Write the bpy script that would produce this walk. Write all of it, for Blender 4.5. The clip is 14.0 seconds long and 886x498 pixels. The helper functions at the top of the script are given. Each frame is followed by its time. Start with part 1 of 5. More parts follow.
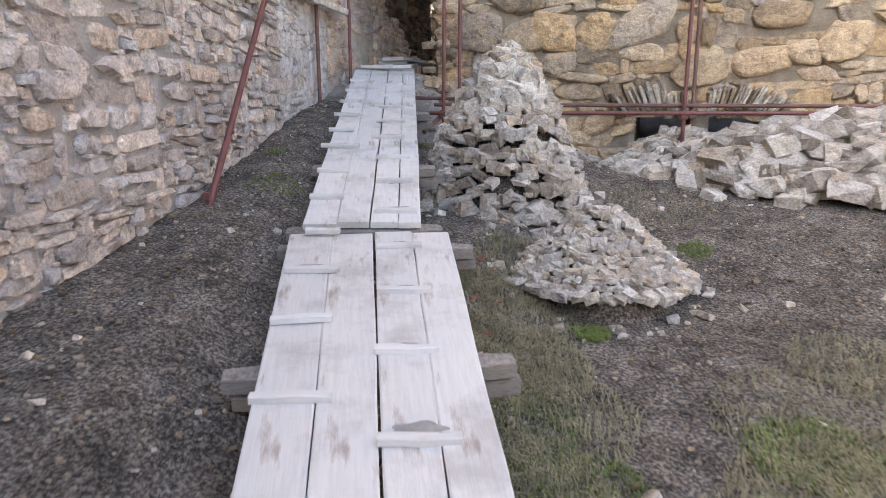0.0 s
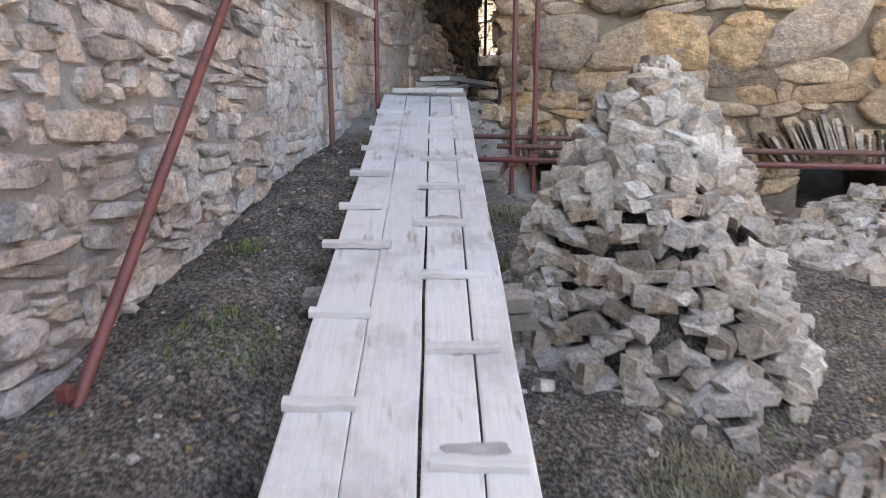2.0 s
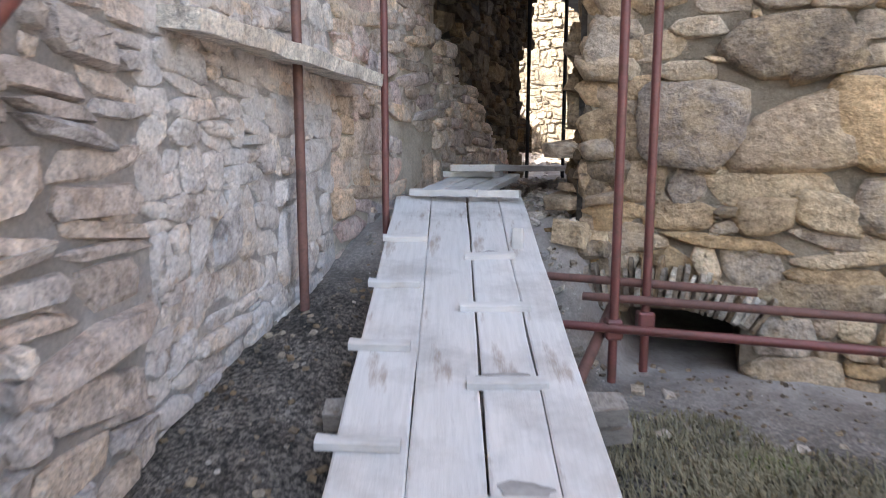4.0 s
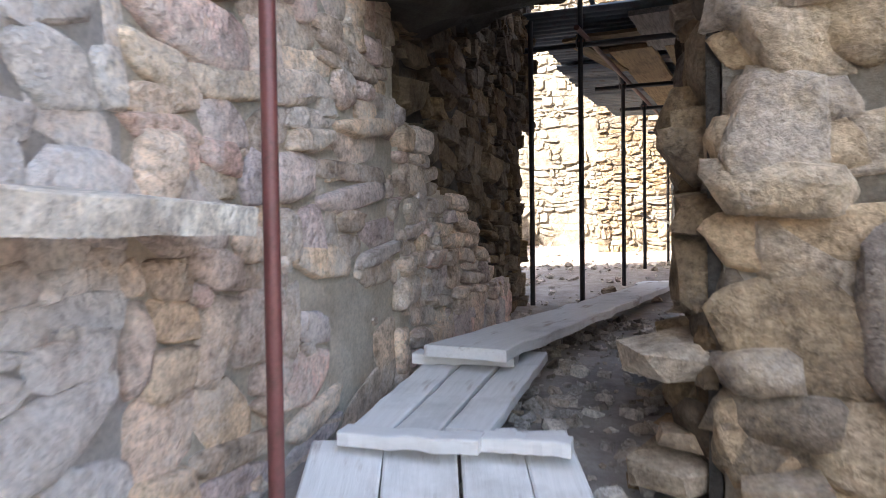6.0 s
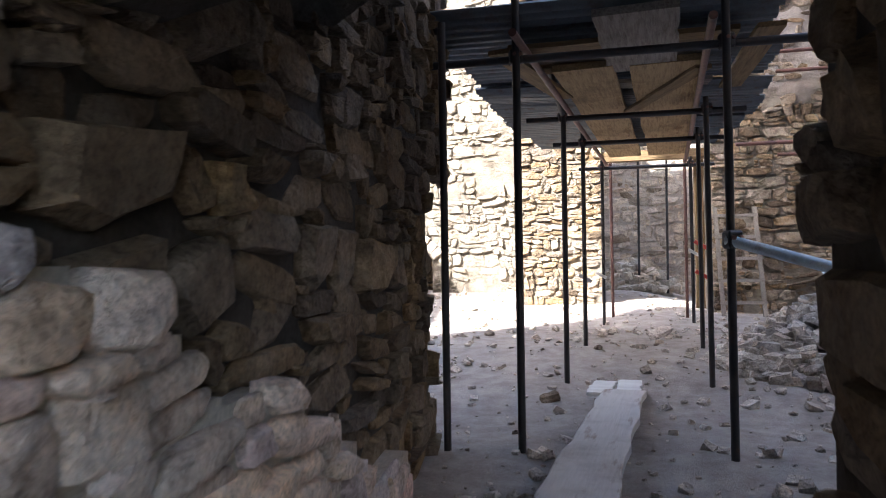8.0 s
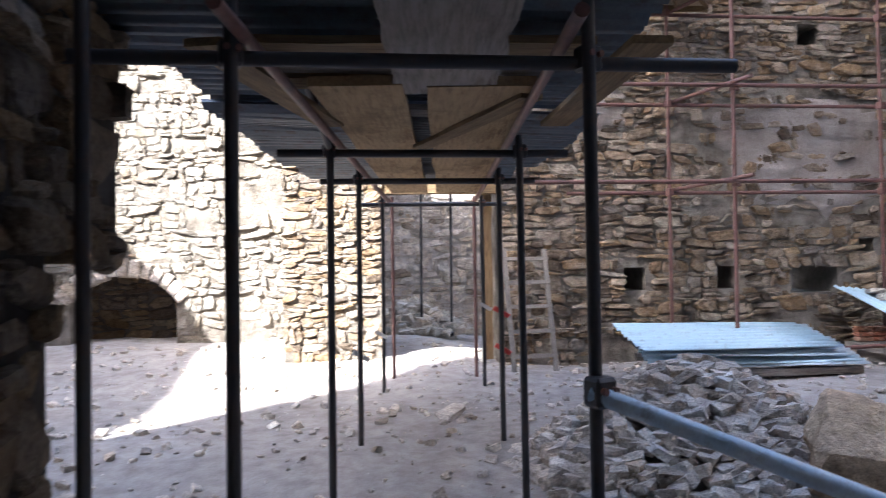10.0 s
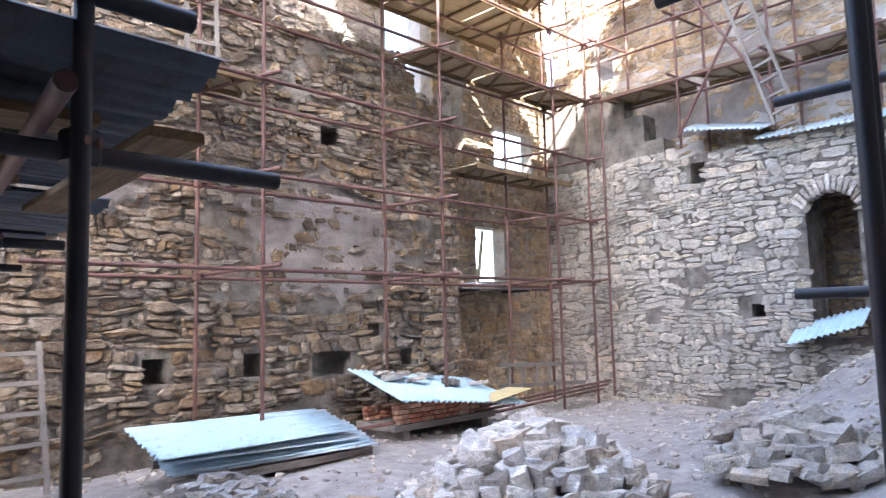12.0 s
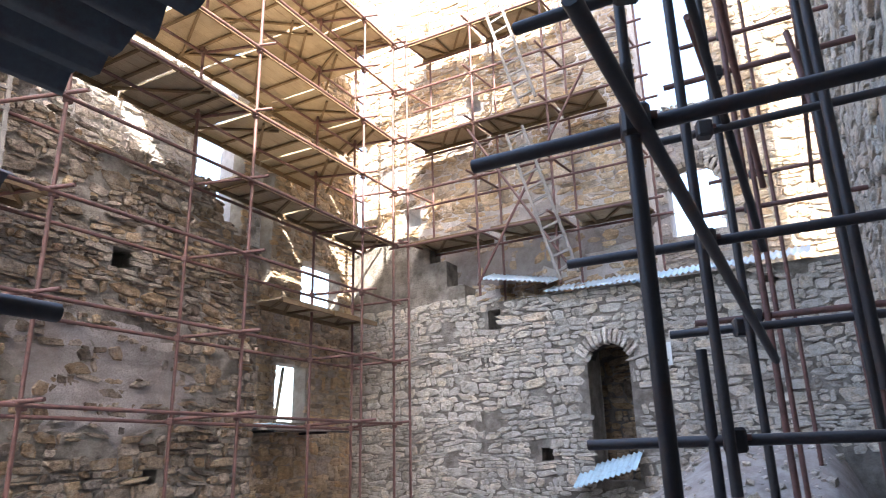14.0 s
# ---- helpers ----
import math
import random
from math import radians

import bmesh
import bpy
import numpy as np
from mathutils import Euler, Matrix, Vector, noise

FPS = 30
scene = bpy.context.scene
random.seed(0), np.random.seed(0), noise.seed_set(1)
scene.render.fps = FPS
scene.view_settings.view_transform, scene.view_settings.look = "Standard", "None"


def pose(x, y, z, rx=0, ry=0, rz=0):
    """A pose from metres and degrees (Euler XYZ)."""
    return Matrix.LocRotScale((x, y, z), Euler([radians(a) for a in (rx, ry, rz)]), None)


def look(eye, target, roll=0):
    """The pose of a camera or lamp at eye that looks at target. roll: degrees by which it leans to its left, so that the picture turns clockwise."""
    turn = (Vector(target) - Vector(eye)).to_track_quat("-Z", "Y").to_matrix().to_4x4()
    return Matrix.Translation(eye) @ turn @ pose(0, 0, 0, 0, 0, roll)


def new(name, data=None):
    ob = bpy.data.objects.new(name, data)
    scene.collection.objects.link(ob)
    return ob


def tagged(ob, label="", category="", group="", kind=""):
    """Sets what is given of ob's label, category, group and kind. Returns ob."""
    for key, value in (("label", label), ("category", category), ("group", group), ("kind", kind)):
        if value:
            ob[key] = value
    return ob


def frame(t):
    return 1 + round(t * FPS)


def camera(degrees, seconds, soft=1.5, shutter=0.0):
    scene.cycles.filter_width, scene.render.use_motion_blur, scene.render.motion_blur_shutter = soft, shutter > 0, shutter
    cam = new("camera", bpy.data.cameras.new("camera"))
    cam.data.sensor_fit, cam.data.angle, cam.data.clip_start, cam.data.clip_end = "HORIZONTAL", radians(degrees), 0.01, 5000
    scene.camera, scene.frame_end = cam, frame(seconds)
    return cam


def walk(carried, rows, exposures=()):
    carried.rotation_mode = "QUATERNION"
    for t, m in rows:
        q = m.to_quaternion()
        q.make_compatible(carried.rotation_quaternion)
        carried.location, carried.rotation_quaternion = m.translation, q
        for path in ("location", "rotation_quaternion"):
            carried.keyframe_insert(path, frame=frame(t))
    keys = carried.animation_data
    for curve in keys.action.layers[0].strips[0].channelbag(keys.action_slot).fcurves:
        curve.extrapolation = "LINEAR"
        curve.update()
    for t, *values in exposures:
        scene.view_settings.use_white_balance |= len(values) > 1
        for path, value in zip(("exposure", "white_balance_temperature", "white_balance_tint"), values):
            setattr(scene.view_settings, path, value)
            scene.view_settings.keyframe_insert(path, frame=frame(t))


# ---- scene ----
cam = camera(66.0, 14.0, soft=0.85, shutter=0.3)
PATH = [
    (0, (0.000, 0.000, 1.350), (-0.598, 1.864, 0.938), 0.0),
    (0.5, (-0.301, 0.694, 1.376), (-0.922, 2.549, 0.961), 0.1),
    (1, (-0.646, 1.421, 1.409), (-1.284, 3.272, 1.000), 0.0),
    (1.5, (-0.972, 2.073, 1.512), (-1.627, 3.921, 1.117), 0.0),
    (2, (-1.258, 2.704, 1.643), (-1.931, 4.548, 1.259), 0.0),
    (2.5, (-1.532, 3.281, 1.770), (-2.223, 5.122, 1.403), 0.0),
    (3, (-1.780, 3.914, 1.882), (-2.475, 5.758, 1.536), 0.1),
    (3.5, (-2.074, 4.536, 2.009), (-2.785, 6.380, 1.701), 0.1),
    (3.7, (-2.192, 4.785, 2.060), (-2.909, 6.629, 1.767), 0.1),
    (5.8, (-3.125, 7.224, 2.509), (-3.812, 9.102, 2.460), -0.9),
    (6, (-3.190, 7.456, 2.556), (-3.867, 9.338, 2.515), -0.9),
    (6.5, (-3.350, 8.037, 2.675), (-4.004, 9.927, 2.651), -1.0),
    (7, (-3.545, 8.555, 2.818), (-4.175, 10.453, 2.801), -0.9),
    (7.2, (-3.571, 8.793, 2.877), (-4.157, 10.706, 2.863), -0.9),
    (9.3, (-3.798, 10.848, 3.456), (-3.940, 12.842, 3.479), -1.0),
    (9.5, (-3.787, 11.054, 3.497), (-3.854, 13.053, 3.520), -0.9),
    (10, (-3.658, 11.505, 3.604), (-3.447, 13.494, 3.633), -0.9),
    (10.5, (-3.534, 11.795, 3.700), (-3.013, 13.725, 3.749), -1.0),
    (11, (-3.468, 11.945, 3.771), (-2.556, 13.723, 3.850), -1.1),
    (11.5, (-3.428, 12.010, 3.820), (-2.211, 13.592, 3.944), -1.3),
    (12, (-3.405, 12.030, 3.852), (-2.014, 13.451, 4.061), -1.4),
    (12.5, (-3.392, 12.055, 3.874), (-1.885, 13.331, 4.192), -1.4),
    (13, (-3.392, 12.066, 3.881), (-1.813, 13.218, 4.304), -1.4),
    (13.5, (-3.396, 12.078, 3.884), (-1.771, 13.122, 4.400), -1.4),
    (14, (-3.399, 12.083, 3.891), (-1.722, 13.003, 4.476), -1.5),
]
walk(cam, [(t, look(eye, target, roll)) for t, eye, target, roll in PATH],
     exposures=[(0, 2.74, 7000, 10), (3.7, 2.88, 7050, 10), (5.8, 3.27, 6850, 10), (7.2, 3.12, 6650, 10), (9.3, 3.06, 5800, 10), (10.3, 3.12, 5800, 10), (11.3, 3.68, 5880, 10), (12.5, 3.62, 5880, 10), (14.0, 3.22, 6180, 10)])

# ---- world and sun ----
SUN_EL, SUN_TRAVEL = 40.0, (0.7, 0.7)
world = bpy.data.worlds.new("sky_world")
scene.world = world
world.use_nodes = True
wn = world.node_tree
wn.nodes.clear()
sky = wn.nodes.new("ShaderNodeTexSky")
sky.sky_type, sky.sun_disc = "NISHITA", False
sky.sun_elevation = radians(SUN_EL)
sky.sun_rotation = math.atan2(-SUN_TRAVEL[0], -SUN_TRAVEL[1])
sky.air_density, sky.dust_density, sky.ozone_density = 1.0, 3.0, 1.0
back = wn.nodes.new("ShaderNodeBackground")
back.inputs["Strength"].default_value = 0.15
wout = wn.nodes.new("ShaderNodeOutputWorld")
wn.links.new(sky.outputs[0], back.inputs["Color"])
wn.links.new(back.outputs[0], wout.inputs["Surface"])
sun = new("sun", bpy.data.lights.new("sun", "SUN"))
sun.data.energy, sun.data.angle, sun.data.color = 3.4, radians(0.6), (1.0, 0.95, 0.87)
_h = math.hypot(*SUN_TRAVEL)
_c = math.cos(radians(SUN_EL)) / _h
sun.matrix_world = look((0, 0, 40), (SUN_TRAVEL[0] * _c, SUN_TRAVEL[1] * _c, 40 - math.sin(radians(SUN_EL))))

# ---- materials ----
def nodes_of(name):
    m = bpy.data.materials.new(name)
    m.use_nodes = True
    nt = m.node_tree
    bsdf = nt.nodes["Principled BSDF"]
    return m, nt, bsdf


def add(nt, kind, **values):
    n = nt.nodes.new(kind)
    for k, v in values.items():
        n.inputs[k].default_value = v
    return n


def ramp(nt, src, stops):
    r = nt.nodes.new("ShaderNodeValToRGB")
    els = r.color_ramp.elements
    while len(els) < len(stops):
        els.new(0.5)
    for e, (p, c) in zip(els, stops):
        e.position, e.color = p, (*c, 1)
    nt.links.new(src, r.inputs[0])
    return r.outputs[0]


def mix(nt, kind, fac, a, b):
    n = nt.nodes.new("ShaderNodeMix")
    n.data_type, n.blend_type = "RGBA", kind
    for sock, v in ((n.inputs[0], fac), (n.inputs[6], a), (n.inputs[7], b)):
        if isinstance(v, (int, float)):
            sock.default_value = v
        elif isinstance(v, tuple):
            sock.default_value = (*v, 1)
        else:
            nt.links.new(v, sock)
    return n.outputs[2]


def noise_of(nt, coord, scale, detail=5.0, rough=0.6):
    n = add(nt, "ShaderNodeTexNoise", Scale=scale, Detail=detail, Roughness=rough)
    nt.links.new(coord, n.inputs["Vector"])
    return n


def world_coord(nt):
    g = nt.nodes.new("ShaderNodeNewGeometry")
    return g.outputs["Position"]


def bump_of(nt, bsdf, height, strength, distance):
    b = add(nt, "ShaderNodeBump", Strength=strength, Distance=distance)
    nt.links.new(height, b.inputs["Height"])
    nt.links.new(b.outputs[0], bsdf.inputs["Normal"])


def rock(name, palette, island, dust=(0.5, 0.47, 0.43), dust_amount=0.35, bump=0.6, gain=1.2, low=0.5, grain=0.55):
    """Rubble stone: each stone takes a tone of the palette, with veins, grain and mortar dust."""
    m, nt, bsdf = nodes_of(name)
    pos = world_coord(nt)
    if island:
        rnd = nt.nodes.new("ShaderNodeNewGeometry").outputs["Random Per Island"]
    else:
        rnd = nt.nodes.new("ShaderNodeObjectInfo").outputs["Random"]
    n = len(palette)
    base = ramp(nt, rnd, [((i + 0.5) / n, tuple(min(0.85, 1.17 * gain * v) for v in c)) for i, c in enumerate(palette)])
    big = noise_of(nt, pos, 7.0, 6, 0.65)
    fine = noise_of(nt, pos, 55.0, 6, 0.7)
    # bedding streaks, nearly level, and large weather stains
    mp = nt.nodes.new("ShaderNodeMapping")
    mp.inputs["Scale"].default_value = (1.0, 1.0, 1.7)
    mp.inputs["Rotation"].default_value = (0.2, 0.25, 0)
    nt.links.new(pos, mp.inputs[0])
    streak = noise_of(nt, mp.outputs[0], 13.0, 8, 0.66)
    stain = noise_of(nt, pos, 0.75, 5, 0.62)
    c1 = mix(nt, "MULTIPLY", 0.7, base, ramp(nt, fine.outputs[0], [(0.37, (0.56, 0.54, 0.52)), (0.5, (0.98, 0.96, 0.94)), (0.63, (1.2, 1.18, 1.15))]))
    c1 = mix(nt, "MULTIPLY", grain, c1, ramp(nt, streak.outputs[0], [(0.34, (0.45, 0.42, 0.4)), (0.48, (0.95, 0.92, 0.89)), (0.62, (1.28, 1.25, 1.2))]))
    c2 = mix(nt, "MULTIPLY", 0.75, c1, ramp(nt, big.outputs[0], [(0.34, (0.55, 0.51, 0.47)), (0.5, (1.0, 0.97, 0.93)), (0.66, (1.22, 1.2, 1.15))]))
    c2 = mix(nt, "MULTIPLY", 0.6, c2, ramp(nt, stain.outputs[0], [(0.36, (0.55, 0.5, 0.46)), (0.52, (1.03, 1.0, 0.97)), (0.68, (1.2, 1.18, 1.14))]))
    patch = noise_of(nt, pos, 3.1, 9, 0.76)
    fac = ramp(nt, patch.outputs[0], [(low, (0, 0, 0)), (low + 0.13, (dust_amount,) * 3)])
    smear = mix(nt, "MULTIPLY", 0.7, dust, ramp(nt, fine.outputs[0], [(0.35, (0.75, 0.74, 0.73)), (0.62, (1.12, 1.12, 1.12))]))
    c3 = mix(nt, "MIX", fac, c2, smear)
    nt.links.new(c3, bsdf.inputs["Base Color"])
    bsdf.inputs["Roughness"].default_value = 0.92
    bsdf.inputs["Specular IOR Level"].default_value = 0.25
    wave = noise_of(nt, pos, 11.0, 9, 0.62)
    bump_of(nt, bsdf, wave.outputs[0], 1.0, 0.075 * bump / 0.6)
    return m


def mortar_of(name, a, b, scale=3.0):
    m, nt, bsdf = nodes_of(name)
    pos = world_coord(nt)
    big = noise_of(nt, pos, scale, 6, 0.65)
    fine = noise_of(nt, pos, 60.0, 5, 0.7)
    c = ramp(nt, big.outputs[0], [(0.35, a), (0.65, b)])
    c = mix(nt, "MULTIPLY", 0.6, c, ramp(nt, fine.outputs[0], [(0.3, (0.6, 0.6, 0.6)), (0.65, (1.1, 1.1, 1.1))]))
    nt.links.new(c, bsdf.inputs["Base Color"])
    bsdf.inputs["Roughness"].default_value = 0.95
    bsdf.inputs["Specular IOR Level"].default_value = 0.2
    rough = noise_of(nt, pos, 14.0, 10, 0.75)
    bump_of(nt, bsdf, rough.outputs[0], 1.0, 0.09)
    return m


def wood_of(name, light, dark, axis=1, stain=0.5, stretch=12.0):
    """Weathered boards: grain along one local axis, blotches and dark wet stains."""
    m, nt, bsdf = nodes_of(name)
    tc = nt.nodes.new("ShaderNodeTexCoord")
    mp = nt.nodes.new("ShaderNodeMapping")
    sc = [stretch] * 3
    sc[axis] = 0.9
    mp.inputs["Scale"].default_value = sc
    nt.links.new(tc.outputs["Object"], mp.inputs[0])
    grain = noise_of(nt, mp.outputs[0], 4.0, 8, 0.7)
    pos = world_coord(nt)
    blot = noise_of(nt, pos, 2.2, 6, 0.65)
    rnd = nt.nodes.new("ShaderNodeObjectInfo").outputs["Random"]
    c = ramp(nt, grain.outputs[0], [(0.3, dark), (0.58, light)])
    c = mix(nt, "MULTIPLY", 0.5, c, ramp(nt, rnd, [(0.0, (0.78, 0.77, 0.76)), (1.0, (1.08, 1.07, 1.06))]))
    c = mix(nt, "MULTIPLY", stain, c, ramp(nt, blot.outputs[0], [(0.34, (0.5, 0.48, 0.46)), (0.5, (1.0, 1.0, 1.0))]))
    # damp brown runs along the grain
    mp2 = nt.nodes.new("ShaderNodeMapping")
    sc2 = [9.0] * 3
    sc2[axis] = 1.6
    mp2.inputs["Scale"].default_value = sc2
    nt.links.new(tc.outputs["Object"], mp2.inputs[0])
    runs = noise_of(nt, mp2.outputs[0], 1.0, 5, 0.62)
    c = mix(nt, "MULTIPLY", ramp(nt, runs.outputs[0], [(0.57, (0, 0, 0)), (0.66, (1, 1, 1))]), c, (0.66, 0.58, 0.53))
    nt.links.new(c, bsdf.inputs["Base Color"])
    bsdf.inputs["Roughness"].default_value = 0.85
    bsdf.inputs["Specular IOR Level"].default_value = 0.25
    bump_of(nt, bsdf, grain.outputs[0], 0.35, 0.008)
    return m


def tube_of(name, paint, rust, rust_amount=0.5, rough=0.5, metal=0.05):
    m, nt, bsdf = nodes_of(name)
    pos = world_coord(nt)
    n1 = noise_of(nt, pos, 9.0, 7, 0.7)
    n2 = noise_of(nt, pos, 70.0, 4, 0.6)
    c = mix(nt, "MIX", ramp(nt, n1.outputs[0], [(0.62 - 0.25 * rust_amount, (0, 0, 0)), (0.7, (1, 1, 1))]), paint, rust)
    c = mix(nt, "MULTIPLY", 0.5, c, ramp(nt, n2.outputs[0], [(0.3, (0.7, 0.7, 0.7)), (0.7, (1.15, 1.15, 1.15))]))
    nt.links.new(c, bsdf.inputs["Base Color"])
    bsdf.inputs["Roughness"].default_value = rough
    bsdf.inputs["Metallic"].default_value = metal
    bump_of(nt, bsdf, n2.outputs[0], 0.2, 0.003)
    return m


def plain(name, colour, rough=0.7, metal=0.0, wear=0.25):
    m, nt, bsdf = nodes_of(name)
    pos = world_coord(nt)
    n1 = noise_of(nt, pos, 6.0, 6, 0.7)
    k = 1 - wear
    c = mix(nt, "MULTIPLY", 1.0, ramp(nt, n1.outputs[0], [(0.3, (k, k, k)), (0.65, (1.05, 1.05, 1.05))]), colour)
    nt.links.new(c, bsdf.inputs["Base Color"])
    bsdf.inputs["Roughness"].default_value = rough
    bsdf.inputs["Metallic"].default_value = metal
    return m


def soil_of():
    m, nt, bsdf = nodes_of("soil")
    pos = world_coord(nt)
    big = noise_of(nt, pos, 0.7, 5, 0.6)
    mid = noise_of(nt, pos, 4.0, 8, 0.7)
    fine = noise_of(nt, pos, 48.0, 9, 0.8)
    c = ramp(nt, mid.outputs[0], [(0.32, (0.055, 0.05, 0.045)), (0.5, (0.125, 0.112, 0.1)), (0.68, (0.21, 0.19, 0.172))])
    c = mix(nt, "MULTIPLY", 0.9, c, ramp(nt, fine.outputs[0], [(0.4, (0.16, 0.16, 0.16)), (0.5, (0.82, 0.81, 0.8)), (0.57, (2.3, 2.25, 2.15))]))
    # the trodden inner court is paler and dustier than the yard
    sep = nt.nodes.new("ShaderNodeSeparateXYZ")
    nt.links.new(pos, sep.inputs[0])
    inner = add(nt, "ShaderNodeMapRange")
    inner.inputs["From Min"].default_value, inner.inputs["From Max"].default_value = 8.2, 9.3
    nt.links.new(sep.outputs["Y"], inner.inputs["Value"])
    pale = ramp(nt, mid.outputs[0], [(0.3, (0.27, 0.235, 0.21)), (0.6, (0.46, 0.42, 0.385))])
    pale = mix(nt, "MULTIPLY", 0.5, pale, ramp(nt, fine.outputs[0], [(0.3, (0.6, 0.6, 0.6)), (0.66, (1.2, 1.2, 1.2))]))
    c = mix(nt, "MIX", inner.outputs[0], c, pale)
    c = mix(nt, "MULTIPLY", 0.5, c, ramp(nt, big.outputs[0], [(0.35, (0.7, 0.68, 0.68)), (0.65, (1.15, 1.12, 1.1))]))
    nt.links.new(c, bsdf.inputs["Base Color"])
    bsdf.inputs["Roughness"].default_value = 0.97
    bsdf.inputs["Specular IOR Level"].default_value = 0.15
    bump_of(nt, bsdf, mix(nt, "MIX", 0.5, mid.outputs[1], fine.outputs[1]), 0.9, 0.04)
    return m


WARM = [(0.2, 0.17, 0.14), (0.37, 0.27, 0.16), (0.33, 0.3, 0.27), (0.45, 0.33, 0.2), (0.27, 0.25, 0.24), (0.5, 0.42, 0.31), (0.35, 0.28, 0.2), (0.4, 0.35, 0.29)]
GREY = [(0.27, 0.255, 0.23), (0.47, 0.44, 0.385), (0.34, 0.335, 0.32), (0.52, 0.485, 0.42), (0.43, 0.37, 0.3), (0.39, 0.385, 0.365), (0.46, 0.42, 0.34), (0.3, 0.285, 0.255)]
PALE = [(0.2, 0.175, 0.15), (0.6, 0.58, 0.55), (0.33, 0.3, 0.27), (0.48, 0.44, 0.4), (0.38, 0.36, 0.35), (0.54, 0.51, 0.47), (0.42, 0.37, 0.31), (0.46, 0.44, 0.43)]
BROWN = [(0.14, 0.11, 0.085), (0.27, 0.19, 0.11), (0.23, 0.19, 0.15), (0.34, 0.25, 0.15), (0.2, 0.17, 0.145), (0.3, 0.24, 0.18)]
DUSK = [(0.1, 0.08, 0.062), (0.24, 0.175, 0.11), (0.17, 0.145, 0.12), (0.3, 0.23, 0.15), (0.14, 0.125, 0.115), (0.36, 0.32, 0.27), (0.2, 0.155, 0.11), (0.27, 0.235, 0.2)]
LIME = [(0.42, 0.4, 0.41), (0.58, 0.52, 0.49), (0.37, 0.37, 0.4), (0.62, 0.57, 0.54), (0.48, 0.39, 0.32), (0.43, 0.43, 0.46), (0.56, 0.49, 0.46), (0.35, 0.32, 0.31)]
ROSE = [(0.4, 0.33, 0.28), (0.55, 0.43, 0.32), (0.42, 0.36, 0.36), (0.58, 0.46, 0.36), (0.36, 0.34, 0.36), (0.5, 0.36, 0.33), (0.5, 0.42, 0.34), (0.33, 0.27, 0.23)]
HEAP = [(0.3, 0.27, 0.24), (0.66, 0.64, 0.61), (0.45, 0.42, 0.39), (0.56, 0.52, 0.46), (0.5, 0.49, 0.49), (0.74, 0.73, 0.71), (0.52, 0.44, 0.35), (0.58, 0.56, 0.54)]
MAT = {}
for key, pal, dust, amount, low in (("warm", WARM, (0.62, 0.46, 0.28), 0.5, 0.47), ("grey", GREY, (0.52, 0.48, 0.43), 0.7, 0.44), ("pale", PALE, (0.6, 0.56, 0.51), 0.5, 0.48), ("brown", BROWN, (0.26, 0.225, 0.19), 0.25, 0.5), ("sun", GREY, (0.34, 0.31, 0.275), 0.6, 0.45), ("rose", ROSE, (0.66, 0.58, 0.51), 0.65, 0.47),
                                    ("dusk", DUSK, (0.42, 0.37, 0.31), 0.5, 0.5), ("lime", LIME, (0.66, 0.61, 0.585), 0.45, 0.49), ("chalk", LIME, (0.74, 0.7, 0.68), 0.75, 0.42), ("heap", HEAP, (0.6, 0.57, 0.53), 0.2, 0.52), ("limestone", HEAP, (0.66, 0.63, 0.58), 0.25, 0.52)):
    # brown is held low: the unlit passage's shade is put into its colour
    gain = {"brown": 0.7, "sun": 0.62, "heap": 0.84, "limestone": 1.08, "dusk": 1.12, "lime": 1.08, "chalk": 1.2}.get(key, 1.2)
    grain = 0.3 if key in ("heap", "limestone") else 0.55
    MAT[key] = rock("stone_" + key, pal, False, dust, amount, low=low, gain=gain, grain=grain)
    MAT[key + "_many"] = rock("stones_" + key, pal, True, dust, amount, low=low, gain=gain, grain=grain)
MAT["mortar_pale"] = mortar_of("lime_mortar", (0.56, 0.5, 0.46), (0.74, 0.68, 0.64))
MAT["mortar_warm"] = mortar_of("earth_mortar", (0.34, 0.275, 0.205), (0.55, 0.47, 0.37))
MAT["mortar_rose"] = mortar_of("dusty_mortar", (0.58, 0.47, 0.35), (0.82, 0.73, 0.62))
# kept very dark: the shade of passage and recesses is put into it
MAT["mortar_dark"] = mortar_of("darkened_mortar", (0.075, 0.063, 0.052), (0.16, 0.14, 0.12))
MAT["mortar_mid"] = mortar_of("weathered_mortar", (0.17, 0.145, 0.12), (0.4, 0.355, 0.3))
MAT["plaster"] = mortar_of("old_plaster", (0.34, 0.285, 0.25), (0.56, 0.5, 0.46), 1.4)
MAT["soil"] = soil_of()
MAT["plank"] = wood_of("dusty_plank", (0.65, 0.625, 0.6), (0.57, 0.545, 0.52), stain=0.5)
MAT["old_wood"] = wood_of("grey_wood", (0.3, 0.27, 0.24), (0.13, 0.11, 0.095))
MAT["deck_wood"] = wood_of("form_board", (0.46, 0.37, 0.25), (0.3, 0.235, 0.155), axis=0, stain=0.4)
MAT["warm_wood"] = wood_of("warm_plank", (0.4, 0.28, 0.15), (0.2, 0.135, 0.075), stain=0.7)
MAT["brown_wood"] = wood_of("brown_plank", (0.24, 0.165, 0.09), (0.11, 0.075, 0.045), stain=0.5)
MAT["tube_red"] = tube_of("red_tube", (0.17, 0.055, 0.05), (0.1, 0.045, 0.035), 0.6, 0.45)
MAT["tube_dark"] = tube_of("dark_tube", (0.035, 0.032, 0.034), (0.06, 0.035, 0.028), 0.4, 0.5)
MAT["tube_rust"] = tube_of("rusty_tube", (0.17, 0.08, 0.065), (0.085, 0.048, 0.04), 0.7, 0.6)
